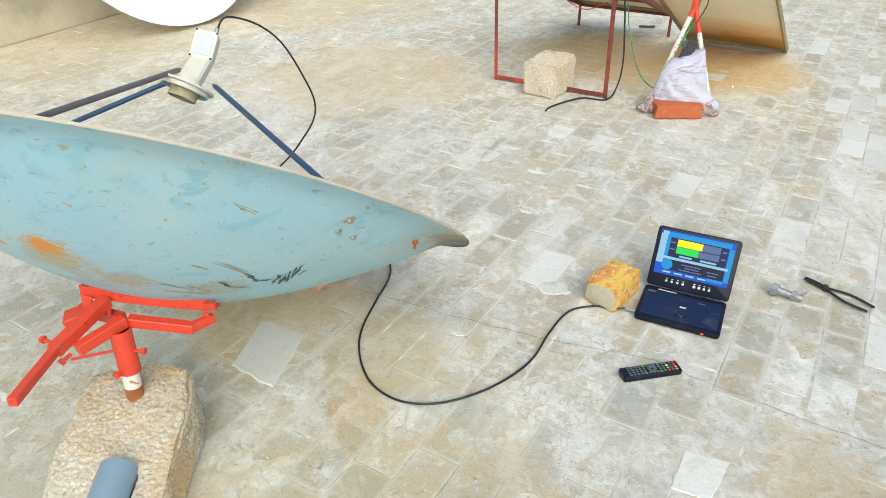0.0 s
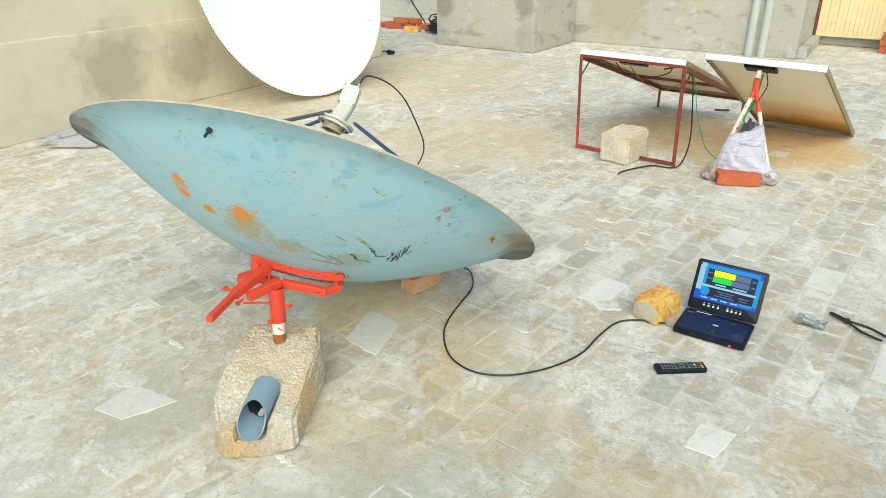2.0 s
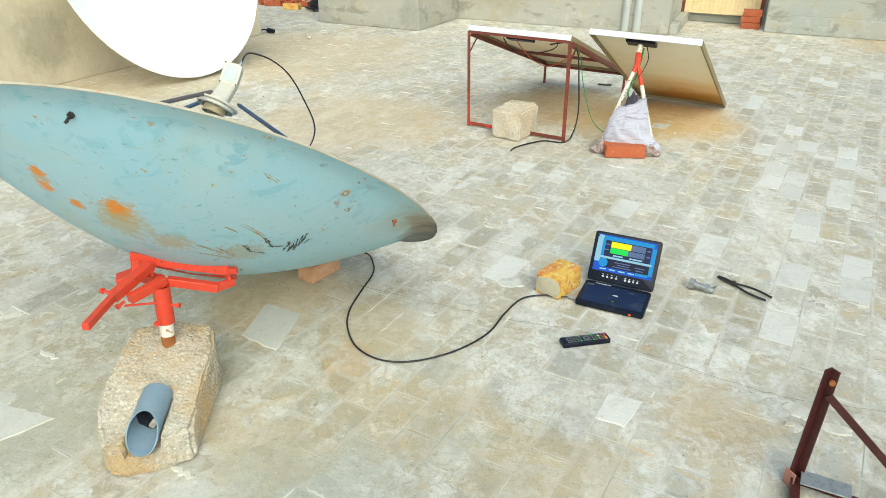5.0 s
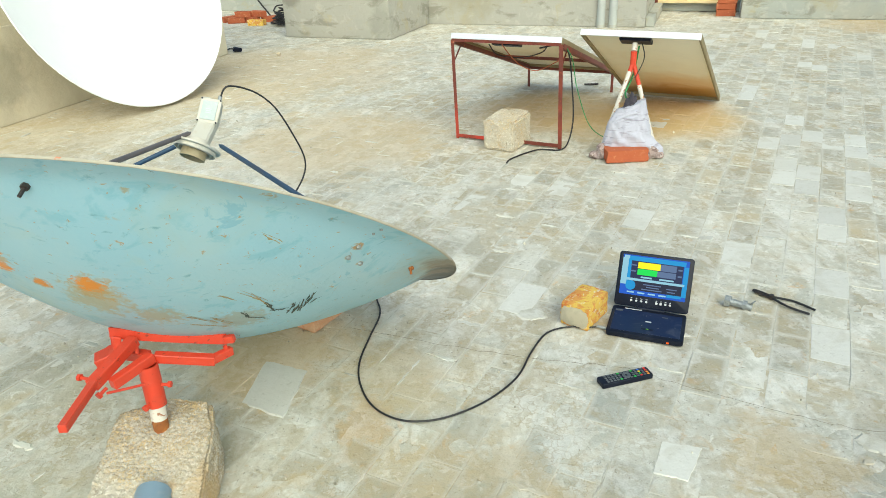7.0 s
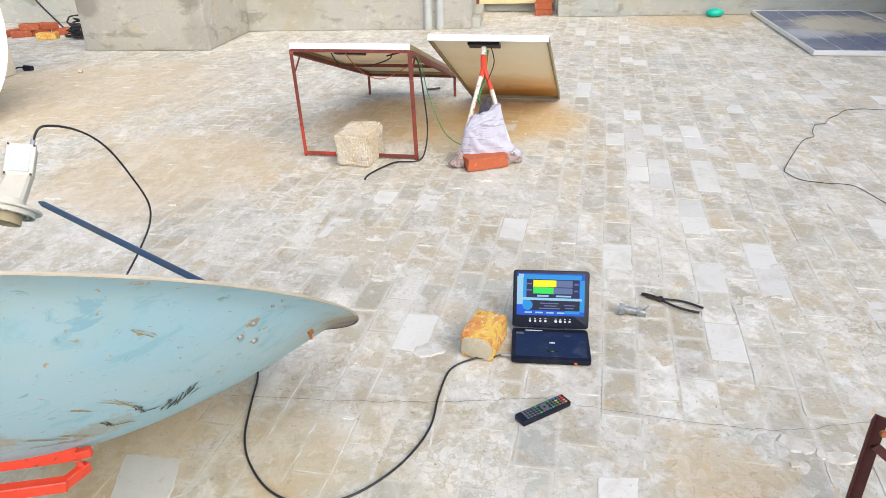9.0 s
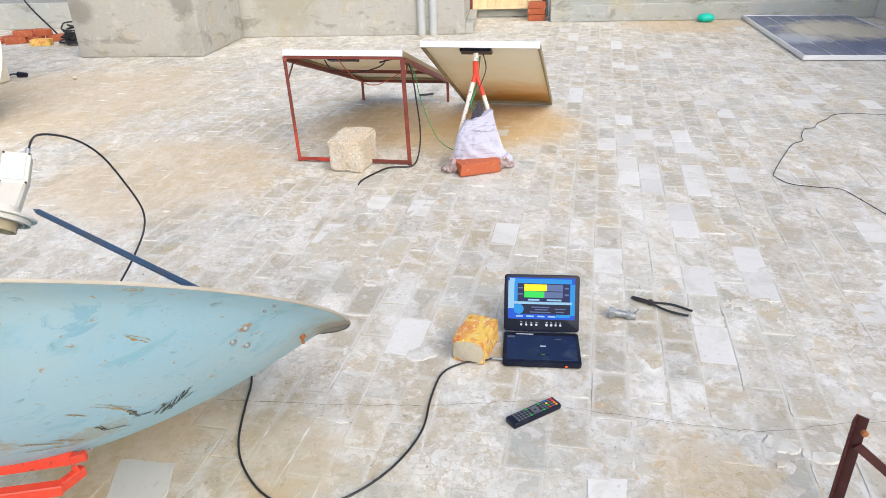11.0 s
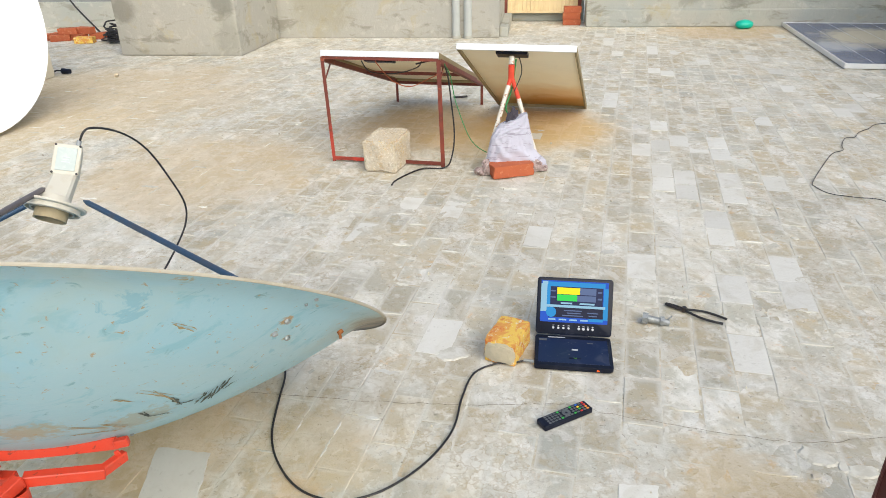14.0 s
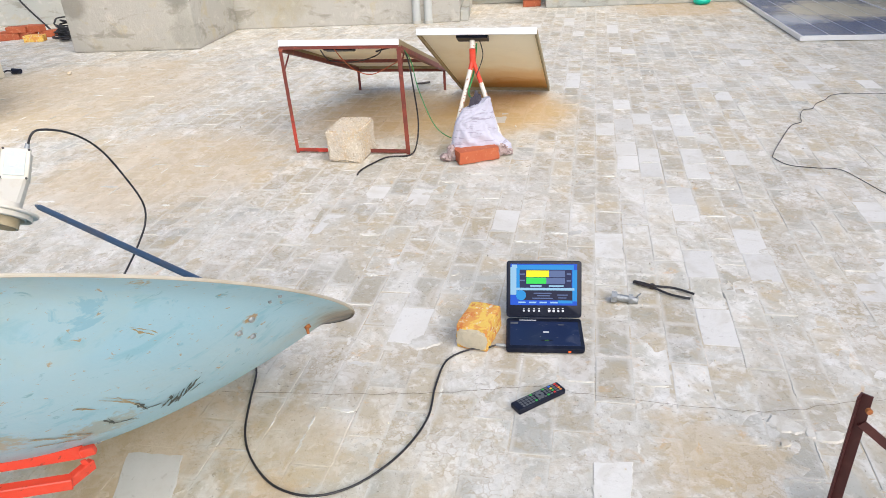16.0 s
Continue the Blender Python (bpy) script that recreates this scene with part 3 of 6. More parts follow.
def frame_of(p0, p1, up=(0, 0, 1)):
    p0, p1 = Vector(p0), Vector(p1)
    z = (p1 - p0).normalized()
    x = Vector(up).cross(z)
    if x.length < 1e-4:
        x = Vector((1, 0, 0)).cross(z)
    x.normalize()
    y = z.cross(x)
    return Matrix(((x.x, y.x, z.x, 0), (x.y, y.y, z.y, 0), (x.z, y.z, z.z, 0), (0, 0, 0, 1)))


def bar(bm, p0, p1, w, h, up=(0, 0, 1), bevel=0.0015):
    """A square bar from p0 to p1: w across, h along up."""
    p0, p1 = Vector(p0), Vector(p1)
    box(bm, (w, h, (p1 - p0).length), Matrix.Translation((p0 + p1) / 2) @ frame_of(p0, p1, up), bevel)


def rod(bm, p0, p1, r0, r1=None, seg=16, caps=True):
    p0, p1 = Vector(p0), Vector(p1)
    r = bmesh.ops.create_cone(bm, cap_ends=caps, segments=seg, radius1=r0, radius2=r0 if r1 is None else r1, depth=(p1 - p0).length)
    bmesh.ops.transform(bm, matrix=Matrix.Translation((p0 + p1) / 2) @ frame_of(p0, p1), verts=r["verts"])


def smooth_line(pts, n=6):
    pts = [Vector(p) for p in pts]
    out = []
    for i in range(len(pts) - 1):
        a, b, c, d = pts[max(i - 1, 0)], pts[i], pts[i + 1], pts[min(i + 2, len(pts) - 1)]
        for k in range(n):
            t = k / n
            out.append(0.5 * (2 * b + (c - a) * t + (2 * a - 5 * b + 4 * c - d) * t * t + (3 * b - a - 3 * c + d) * t ** 3))
    return out + [pts[-1]]


def hose(bm, pts, r, seg=8, n=6):
    line = smooth_line(pts, n)
    rings = []
    x = None
    for i, p in enumerate(line):
        d = (line[min(i + 1, len(line) - 1)] - line[max(i - 1, 0)]).normalized()
        x = d.orthogonal() if x is None else x - d * x.dot(d)
        x.normalize()
        y = d.cross(x)
        rings.append([bm.verts.new(p + r * (math.cos(a) * x + math.sin(a) * y)) for a in (2 * math.pi * k / seg for k in range(seg))])
    for a, b in zip(rings, rings[1:]):
        for k in range(seg):
            bm.faces.new((a[k], a[(k + 1) % seg], b[(k + 1) % seg], b[k]))
    bm.faces.new(rings[0])
    bm.faces.new(rings[-1][::-1])


def strap(bm, pts, thick, height, up):
    """A bent flat strip, swept as one solid."""
    pts = [Vector(p) for p in pts]
    up = Vector(up).normalized()
    rings = []
    for i, p in enumerate(pts):
        d = (pts[min(i + 1, len(pts) - 1)] - pts[max(i - 1, 0)]).normalized()
        s = d.cross(up).normalized() * thick / 2
        u = up * height / 2
        rings.append([bm.verts.new(p + a) for a in (s + u, s - u, -s - u, -s + u)])
    for a, b in zip(rings, rings[1:]):
        for k in range(4):
            bm.faces.new((a[k], a[(k + 1) % 4], b[(k + 1) % 4], b[k]))
    bm.faces.new(rings[0]), bm.faces.new(rings[-1][::-1])


def revolve(bm, profile, m, seg=40):
    """Turns (radius, height) pairs about local z."""
    rings = []
    for r, z in profile:
        rings.append([bm.verts.new(m @ Vector((r * math.cos(a), r * math.sin(a), z))) for a in (2 * math.pi * k / seg for k in range(seg))])
    for a, b in zip(rings, rings[1:]):
        for k in range(seg):
            bm.faces.new((a[k], a[(k + 1) % seg], b[(k + 1) % seg], b[k]))


def rough_block(corners, jitter, cell, seed, groove=None):
    """A rough block over a ground outline ((x, y, z top), ...), with a pitted, uneven skin; groove: (p0, p1, radius) is kept clear."""
    bm = bmesh.new()
    lo = [bm.verts.new((x, y, 0.001)) for x, y, z in corners]
    hi = [bm.verts.new((x, y, z)) for x, y, z in corners]
    bm.faces.new(lo[::-1]), bm.faces.new(hi)
    for i in range(len(lo)):
        j = (i + 1) % len(lo)
        bm.faces.new((lo[i], lo[j], hi[j], hi[i]))
    bmesh.ops.bevel(bm, geom=bm.edges[:], offset=0.012, segments=2, affect="EDGES")
    bmesh.ops.triangulate(bm, faces=bm.faces[:])
    for _ in range(9):
        long = [e for e in bm.edges if e.calc_length() > cell]
        if not long:
            break
        bmesh.ops.subdivide_edges(bm, edges=long, cuts=1)
        bmesh.ops.triangulate(bm, faces=[f for f in bm.faces if len(f.verts) > 3])
    bmesh.ops.beautify_fill(bm, faces=bm.faces[:], edges=bm.edges[:])
    bm.normal_update()
    moves = []
    for v in bm.verts:
        p = v.co + Vector((seed, seed * 2, 0))
        near_, next_ = noise.voronoi(p * 78)[0][:2]
        d = noise.noise(p * 9) * 1.1 + noise.noise(p * 24) * 0.7 + min(next_ - near_, 0.5) * 1.3 - 0.3
        moves.append((v, v.normal * jitter * d))
    for v, m in moves:
        v.co += m
        v.co.z = max(v.co.z, 0.0)
        if groove:
            g0, g1, gr = groove
            ax = (g1 - g0).normalized()
            s = (v.co - g0).dot(ax)
            off = v.co - g0 - ax * s
            if -0.03 < s < (g1 - g0).length * 0.93 and Vector((off.x, off.y)).length < gr and v.co.z > 0.03:
                v.co.z = min(v.co.z, (g0 + ax * s).z - gr - 0.006)
    return bm


def round_box(bm, w, h, t, r, m, bevel=0.002):
    """A slab w by h with rounded corners, t thick, centred, with a small bevel round both faces."""
    def ring(inset, z):
        out = []
        for cx, cy, a0 in ((1, 1, 0), (-1, 1, 90), (-1, -1, 180), (1, -1, 270)):
            for k in range(7):
                a = radians(a0 + 15 * k)
                out.append(bm.verts.new(m @ Vector((cx * (w / 2 - r) + (r - inset) * math.cos(a), cy * (h / 2 - r) + (r - inset) * math.sin(a), z))))
        return out
    rs = [ring(bevel, -t / 2), ring(bevel * 0.3, -t / 2 + bevel * 0.3), ring(0, -t / 2 + bevel), ring(0, t / 2 - bevel), ring(bevel * 0.3, t / 2 - bevel * 0.3), ring(bevel, t / 2)]
    for a, b in zip(rs, rs[1:]):
        for k in range(len(a)):
            j = (k + 1) % len(a)
            bm.faces.new((a[k], a[j], b[j], b[k]))
    bm.faces.new(rs[0][::-1]), bm.faces.new(rs[-1])

# ---- structure ----
def wall_slab(name, u0, u1, v0, v1, z0, z1, material, label, rough=0.0):
    bm = bmesh.new()
    box(bm, (u1 - u0, v1 - v0, z1 - z0), Matrix.Translation(uv((u0 + u1) / 2, (v0 + v1) / 2, (z0 + z1) / 2)) @ Matrix.Rotation(GRID, 4, "Z"), 0.012, 2)
    return solo(name, bm, material, label, "wall", uv((u0 + u1) / 2, (v0 + v1) / 2, z0), kind="structure")


TOP = 1.9
bm = bmesh.new()
box(bm, (18.0, 21.0, 0.2), Matrix.Translation(uv(-2.3, 3.2, -0.108)) @ Matrix.Rotation(GRID, 4, "Z"))
floor = solo("floor", bm, M_MORTAR, "flat roof of worn brick paving smeared with cement", "floor", kind="structure")
# uneven cement skim that fills the joints and covers some of the bricks
NU, NV = 330, 370
skim_v, skim_f = [], []
for i in range(NU):
    for j in range(NV):
        p = uv(-4.65 + 9.35 * i / (NU - 1), -0.8 + 10.4 * j / (NV - 1))
        near = max(0.0, min(1.0, (2.6 - p.y) / 2.2)) * 0.9 + max(0.0, min(1.0, (0.4 - p.x) / 1.5)) * 0.7
        z = -0.0026 + 0.0026 * noise.noise(p * 1.7) + 0.0022 * noise.noise(p * 5.3) + 0.0016 * noise.noise(p * 13) + 0.0011 * noise.noise(p * 31) + 0.0016 * near
        skim_v.append((p.x, p.y, max(-0.0024, min(z, 0.0022))))
for i in range(NU - 1):
    for j in range(NV - 1):
        a = i * NV + j
        skim_f.append((a, a + NV, a + NV + 1, a + 1))
me = bpy.data.meshes.new("cement_skim")
me.from_pydata(skim_v, [], skim_f)
me.materials.append(M_MORTAR)
ob = new("cement_skim", me)
ob.parent = floor
tagged(ob, "smeared cement skim over the joints")

wall_slab("wall_west", -4.95, -4.69, -5.0, 6.50, 0, TOP, M_LEFTWALL, "sandy rendered parapet wall with dark patches")
wall_slab("trim", -4.69, -4.645, -5.0, 6.50, 0, 0.70, M_LEFTWALL, "thicker rendered lower band of the sandy wall")
wall_slab("wall_north", -3.30, -0.40, 8.74, 9.05, 0, TOP, M_PLINTH, "grey cement-rendered block wall with stains")
wall_slab("wall_return", -0.62, -0.40, 9.05, 10.3, 0, TOP, M_GREYWALL, "plastered return wall beside the doorway")
wall_slab("wall_northwest", -11.0, -3.05, 9.75, 10.0, 0, TOP, M_DAMPWALL, "grey rendered wall behind the pillar base")
wall_slab("baseboard", -11.0, -3.3, 9.69, 9.75, 0, 0.34, M_GREYWALL, "pale plaster skirting of the far wall")
wall_slab("wall_inner", -3.30, -3.05, 9.05, 9.75, 0, TOP, M_GREYWALL, "short grey return wall")
wall_slab("wall_northeast", 0.66, 4.95, 9.62, 9.9, 0, TOP, M_GREYWALL, "grey cement-rendered wall with dark damp stains")
wall_slab("baseboard_east", 0.66, 4.64, 9.555, 9.62, 0, 0.205, M_GREYWALL, "smooth grey plaster skirting under the stained wall")
wall_slab("wall_door_head", -0.40, 0.66, 10.12, 10.35, 0, TOP, M_GREYWALL, "wall behind the doorway")
wall_slab("wall_east", 4.64, 4.95, -5.0, 9.62, 0, TOP, M_PINKWALL, "grey rendered side wall")
wall_slab("wall_south", -11.0, 4.95, -5.3, -5.0, 0, TOP, M_GREYWALL, "plain rendered wall")
wall_slab("wall_far_west", -11.2, -11.0, -5.0, 10.0, 0, TOP, M_GREYWALL, "plain rendered wall")
wall_slab("door_sill", -0.40, -0.30, 8.80, 10.1, 0, 0.12, M_GREYWALL, "low plastered kerb beside the doorway")

# plastered pillar base standing before the far wall: rough body and a paler skimmed top
plinth = thing("plastered_plinth", uv(-3.84, 8.155), "low plastered block plinth with dark damp marks by the wall", "plinth")


def rough_slab(size, centre, turn, bevel):
    bm = bmesh.new()
    box(bm, size, Matrix.Translation(centre) @ Matrix.Rotation(turn, 4, "Z"), bevel, 2)
    bmesh.ops.subdivide_edges(bm, edges=bm.edges[:], cuts=4, use_grid_fill=True)
    for v in bm.verts:
        v.co += Vector((noise.noise(v.co * 3), noise.noise(v.co * 3 + Vector((9, 0, 0))), noise.noise(v.co * 3 + Vector((0, 9, 0))) * 0.5)) * 0.008
    return bm


part("body", rough_slab((1.42, 1.18, 0.665), uv(-3.84, 8.155, 0.3325), GRID + radians(-1.5), 0.02), M_PLINTH, plinth, smooth=True)
part("cap", rough_slab((1.405, 1.165, 0.035), uv(-3.84, 8.155, 0.675), GRID + radians(-1.5), 0.012), M_PINKWALL, plinth, "pale skimmed top", smooth=True)

# smeared block courses showing through the render
def courses(wall_name, u0, u1, v, z0, z1):
    wall = bpy.data.objects[wall_name]
    z = z0
    row = 0
    while z < z1:
        u = u0 + (row % 2) * 0.2 + 0.03
        while u + 0.36 < u1:
            if random.random() < 0.55:
                bm = bmesh.new()
                box(bm, (0.37 * random.uniform(0.8, 1), 0.012, 0.17 * random.uniform(0.7, 1)), Matrix.Translation(uv(u + 0.18, v + 0.003, z + 0.09)) @ Matrix.Rotation(GRID, 4, "Z"), 0.003)
                part("block", bm, M_BLOCKJOINT, wall)
            u += 0.4
        z += 0.2
        row += 1


# ---- door ----
door = thing("door_1", uv(0.13, 10.05), "cream ribbed sheet-steel door in a dark red frame", "door", kind="structure", turn=-17)
bm = bmesh.new()
n = 18
prof = []
for i in range(n + 1):
    u = -0.36 + 0.93 * i / n
    prof.append((u, 0.0 if i % 2 else 0.012))
    if i < n:
        prof.append((u + 0.93 / n * 0.85, 0.0 if i % 2 else 0.012))
a = [bm.verts.new(uv(u, 10.03 - d, 0.115)) for u, d in prof]
b = [bm.verts.new(uv(u, 10.03 - d, 1.88)) for u, d in prof]
c = [bm.verts.new(uv(u, 10.06, 0.115)) for u, d in prof]
e = [bm.verts.new(uv(u, 10.06, 1.88)) for u, d in prof]
for i in range(len(prof) - 1):
    bm.faces.new((a[i], a[i + 1], b[i + 1], b[i])), bm.faces.new((c[i], e[i], e[i + 1], c[i + 1]))
    bm.faces.new((a[i], c[i], c[i + 1], a[i + 1])), bm.faces.new((b[i], b[i + 1], e[i + 1], e[i]))
part("panel", bm, M_DOOR, door, "cream ribbed steel sheet")
for u, nm in ((-0.385, "jamb"), (0.595, "jamb")):
    bm = bmesh.new()
    bar(bm, uv(u, 10.04, 0), uv(u, 10.04, 1.89), 0.045, 0.06, GV)
    part(nm, bm, M_OXIDE, door, "dark red steel jamb")
bm = bmesh.new()
bar(bm, uv(-0.36, 10.022, 0.13), uv(0.57, 10.022, 0.13), 0.03, 0.02, GV)
part("bottom_rail", bm, M_DOOR, door)

# drain pipes on the wall
for u in (-0.915, -0.775):
    pipe = thing("wall_pipe", uv(u, 8.72), "grey painted pipe running up the stained wall", "pipe", "wall pipes")
    bm = bmesh.new()
    rod(bm, uv(u, 8.72, 0.0), uv(u, 8.72, TOP), 0.048, seg=20)
    part("pipe_run", bm, M_GREYPIPE, pipe, smooth=True)
    bm = bmesh.new()
    rod(bm, uv(u, 8.72, 0.0), uv(u, 8.72, 0.035), 0.053, seg=20)
    part("collar", bm, M_GREYWALL, pipe, "cement collar", smooth=True)

# ---- the blue dish ----
DC = Vector((-0.5833, 1.6377, 0.565))
DN = Vector((0.0998, 0.5465, 0.8315))
DA = Vector((0.9837, -0.1796, 0.0))
DB = Vector((-0.1494, -0.8180, 0.5555))


def dish_rise(r):
    """Height of the back skin: a bowl with a flatter outturned brim."""
    if r < 0.88:
        return 0.295 * (r / 0.92) ** 1.70
    a = min(r, 0.95) - 0.88
    return 0.2735 + 0.528 * a - 0.398 * a * a / 0.14 + 0.13 * max(r - 0.95, 0)


def dish_at(r, t, lift=0.0):
    """The blue dish's back skin: r 0 to 1 from its middle, t round it; slightly warped."""
    c, q = math.cos(t), math.sin(t)
    return DC + DA * (0.7602 * r * c) + DB * (0.842 * r * q) + DN * (-0.3031 + dish_rise(r) + (0.0616 * c * q - 0.01 * (c * c - q * q)) * r * r + lift)


def dish_normal(r, t):
    du = dish_at(r + 0.01, t) - dish_at(r - 0.01, t)
    dv = dish_at(r, t + 0.01) - dish_at(r, t - 0.01)
    n = dv.cross(du)
    return n.normalized()


dish = thing("satellite_dish", (-0.61, 1.45, 0.31), "large faded blue metal satellite dish with rust spots, tipped skyward", "satellite dish")
bm = bmesh.new()
RS, TS = 60, 120
outer, inner = [], []
for i in range(RS + 1):
    r = max(i / RS, 0.004)
    outer.append([bm.verts.new(dish_at(r, 2 * math.pi * k / TS)) for k in range(TS)])
    inner.append([bm.verts.new(dish_at(r * 0.997, 2 * math.pi * k / TS, 0.003)) for k in range(TS)])
for i in range(RS):
    for k in range(TS):
        j = (k + 1) % TS
        bm.faces.new((outer[i][k], outer[i][j], outer[i + 1][j], outer[i + 1][k]))
        bm.faces.new((inner[i][k], inner[i + 1][k], inner[i + 1][j], inner[i][j]))
for k in range(TS):
    j = (k + 1) % TS
    bm.faces.new((outer[RS][k], outer[RS][j], inner[RS][j], inner[RS][k]))
bm.faces.new(outer[0]), bm.faces.new(inner[0][::-1])
part("reflector", bm, M_BLUE, dish, "faded blue paint, rust spots and scratches", smooth=True)
bm = bmesh.new()
rings = []
for k in range(TS):
    t = 2 * math.pi * k / TS
    p = dish_at(1.0, t)
    out = (p - DC - DN * (p - DC).dot(DN)).normalized()
    rings.append([bm.verts.new(p + out * a + DN * b) for a, b in ((-0.002, -0.002), (0.002, -0.002), (0.0035, 0.001), (0.0025, 0.0035), (-0.002, 0.004), (-0.0035, 0.0015))])
for k in range(TS):
    j = (k + 1) % TS
    for i in range(6):
        bm.faces.new((rings[k][i], rings[k][(i + 1) % 6], rings[j][(i + 1) % 6], rings[j][i]))
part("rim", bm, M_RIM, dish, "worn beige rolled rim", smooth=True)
for r, t, mt, size, length in ((0.862, 0.393, M_ZINC, 0.007, 0.006), (0.818, 0.385, M_ZINC, 0.007, 0.006), (0.811, 0.306, M_ZINC, 0.007, 0.006), (0.962, 0.411, M_ZINC, 0.005, 0.004),
                               (0.925, 0.402, M_ZINC, 0.004, 0.004), (0.868, 0.009, M_RUST, 0.006, 0.016), (0.887, 1.389, M_DARKSTEEL, 0.007, 0.022), (0.27, 0.15, M_ZINC, 0.005, 0.004)):
    p, nn = dish_at(r, t), dish_normal(r, t)
    if nn.dot(DN) > 0:
        nn = -nn
    bm = bmesh.new()
    if length > 0.01:
        tip = p + nn * length + Vector((-0.006, 0, -0.006))
        rod(bm, p, tip, size * 0.55, seg=8)
        rod(bm, p, p + nn * 0.008, size * 1.2, seg=6)
    else:
        rod(bm, p - nn * 0.002, p + nn * length, size, size * 0.8, seg=6)
    part("bolt", bm, mt, dish, "rusty bolt" if mt is M_RUST else "bright bolt head")

# scrapes in the paint: (r, angle) to (r, angle) on the back skin
def scrape(r0, t0, r1, t1, width, mt, seed):
    """A thin ragged stroke scraped into the back skin."""
    bm = bmesh.new()
    rows = []
    n_ = 14
    a_, b_ = dish_at(r0, t0), dish_at(r1, t1)
    side = dish_normal((r0 + r1) / 2, (t0 + t1) / 2).cross(b_ - a_).normalized()
    for k in range(n_):
        f = k / (n_ - 1)
        rr, tt = r0 + (r1 - r0) * f, t0 + (t1 - t0) * f
        nn = dish_normal(rr, tt)
        nn = nn if nn.dot(DN) < 0 else -nn
        p = dish_at(rr, tt) + nn * 0.0012 + side * 0.004 * noise.noise(Vector((seed * 3.7, f * 2.5, 0)))
        w = width * max(0.0, 1 - (2 * f - 1) ** 2) ** 0.4 * max(0.12, 0.55 + 1.5 * noise.noise(Vector((seed, f * 6, 3)))) + 0.0003
        rows.append((bm.verts.new(p + side * w), bm.verts.new(p - side * w)))
    for a_, b_ in zip(rows, rows[1:]):
        bm.faces.new((a_[0], a_[1], b_[1], b_[0]))
    part("scrape", bm, mt, dish)


srng = random.Random(5)
DARK_STROKES = ((0.472, 0.584, 0.441, 0.452, 0.004), (0.44, 0.505, 0.465, 0.333, 0.002), (0.55, 0.516, 0.507, 0.368, 0.006), (0.506, 0.416, 0.534, 0.32, 0.003), (0.515, 0.277, 0.575, 0.346, 0.004),
                (0.51, 0.223, 0.591, 0.323, 0.004), (0.531, 0.22, 0.604, 0.327, 0.0035), (0.561, 0.238, 0.631, 0.332, 0.0035), (0.587, 0.257, 0.647, 0.327, 0.003), (0.593, 0.244, 0.625, 0.257, 0.003))
OCHRE_STROKES = ((0.549, 0.787, 0.543, 0.688, 0.0025), (0.583, 0.689, 0.555, 0.524, 0.0025), (0.583, 0.62, 0.519, 0.424, 0.003), (0.4, 0.919, 0.378, 0.646, 0.003), (0.338, 0.871, 0.355, 0.53, 0.003), (0.413, 0.752, 0.376, 0.527, 0.003), (0.824, 0.743, 0.807, 0.67, 0.0025))
for strokes, mt in ((DARK_STROKES, M_SCUFF), (OCHRE_STROKES, M_OCHRE)):
    for r0, t0, r1, t1, width in strokes:
        for k in range(2):
            scrape(r0 + k * srng.uniform(-0.012, 0.012), t0 + k * srng.uniform(-0.02, 0.02), r1 + k * srng.uniform(-0.012, 0.012), t1 + k * srng.uniform(-0.02, 0.02), width * (1 - 0.5 * k), mt, srng.uniform(0, 30))

# feed: arms, scalar plate, horn and housing
AX = Vector((0.26, 0.60, 0.76)).normalized()
FP = Vector((-0.573, 1.763, 0.793))
AXM = Matrix.Translation(FP) @ frame_of((0, 0, 0), AX, (0, 1, 0))
XB = Vector((0.97, 0.06, -0.22)).normalized()
YB = Vector((0.13, 0.65, 0.745))
YB = (YB - XB * YB.dot(XB)).normalized()
ZB = XB.cross(YB)
HB = Matrix.Translation(Vector((-0.557, 1.865, 0.870)) - ZB * 0.010) @ Matrix(((XB.x, YB.x, ZB.x, 0), (XB.y, YB.y, ZB.y, 0), (XB.z, YB.z, ZB.z, 0), (0, 0, 0, 1)))
for (p0, p1, mt) in (((-0.506, 1.785, 0.783), dish_at(0.885, 0.42, 0.012), M_ARM), ((-0.594, 1.772, 0.828), dish_at(0.84, 1.43, 0.012), M_ARMGREY), ((-0.636, 1.790, 0.790), dish_at(0.84, 3.05, 0.012), M_ARM)):
    bm = bmesh.new()
    rod(bm, p0, p1, 0.0068, seg=14)
    d = (Vector(p1) - Vector(p0)).normalized()
    rod(bm, Vector(p0) - d * 0.018, Vector(p0), 0.0025, 0.0068, seg=10)
    part("feed_arm", bm, mt, dish, "dark steel feed support tube", smooth=True)
bm = bmesh.new()
revolve(bm, [(0.030, -0.006), (0.069, -0.006), (0.071, -0.004), (0.071, 0.000), (0.040, 0.002)], AXM, 40)
for rr in (0.045, 0.057):
    revolve(bm, [(rr, -0.017), (rr + 0.003, -0.017), (rr + 0.003, -0.005), (rr, -0.005), (rr, -0.017)], AXM, 40)
plate = part("scalar_ring", bm, M_LNB, dish, "cream ringed feed plate", smooth=True)
bm = bmesh.new()
revolve(bm, [(0.032, -0.038), (0.036, -0.038), (0.036, 0.0), (0.032, 0.0), (0.032, -0.038)], AXM, 36)
part("feedhorn", bm, M_HORN, dish, "tan feedhorn mouth", smooth=True)
bm = bmesh.new()
revolve(bm, [(0.001, 0.000), (0.036, 0.000), (0.033, 0.012), (0.030, 0.02), (0.001, 0.02)], AXM, 32)
lo_, hi_ = [], []
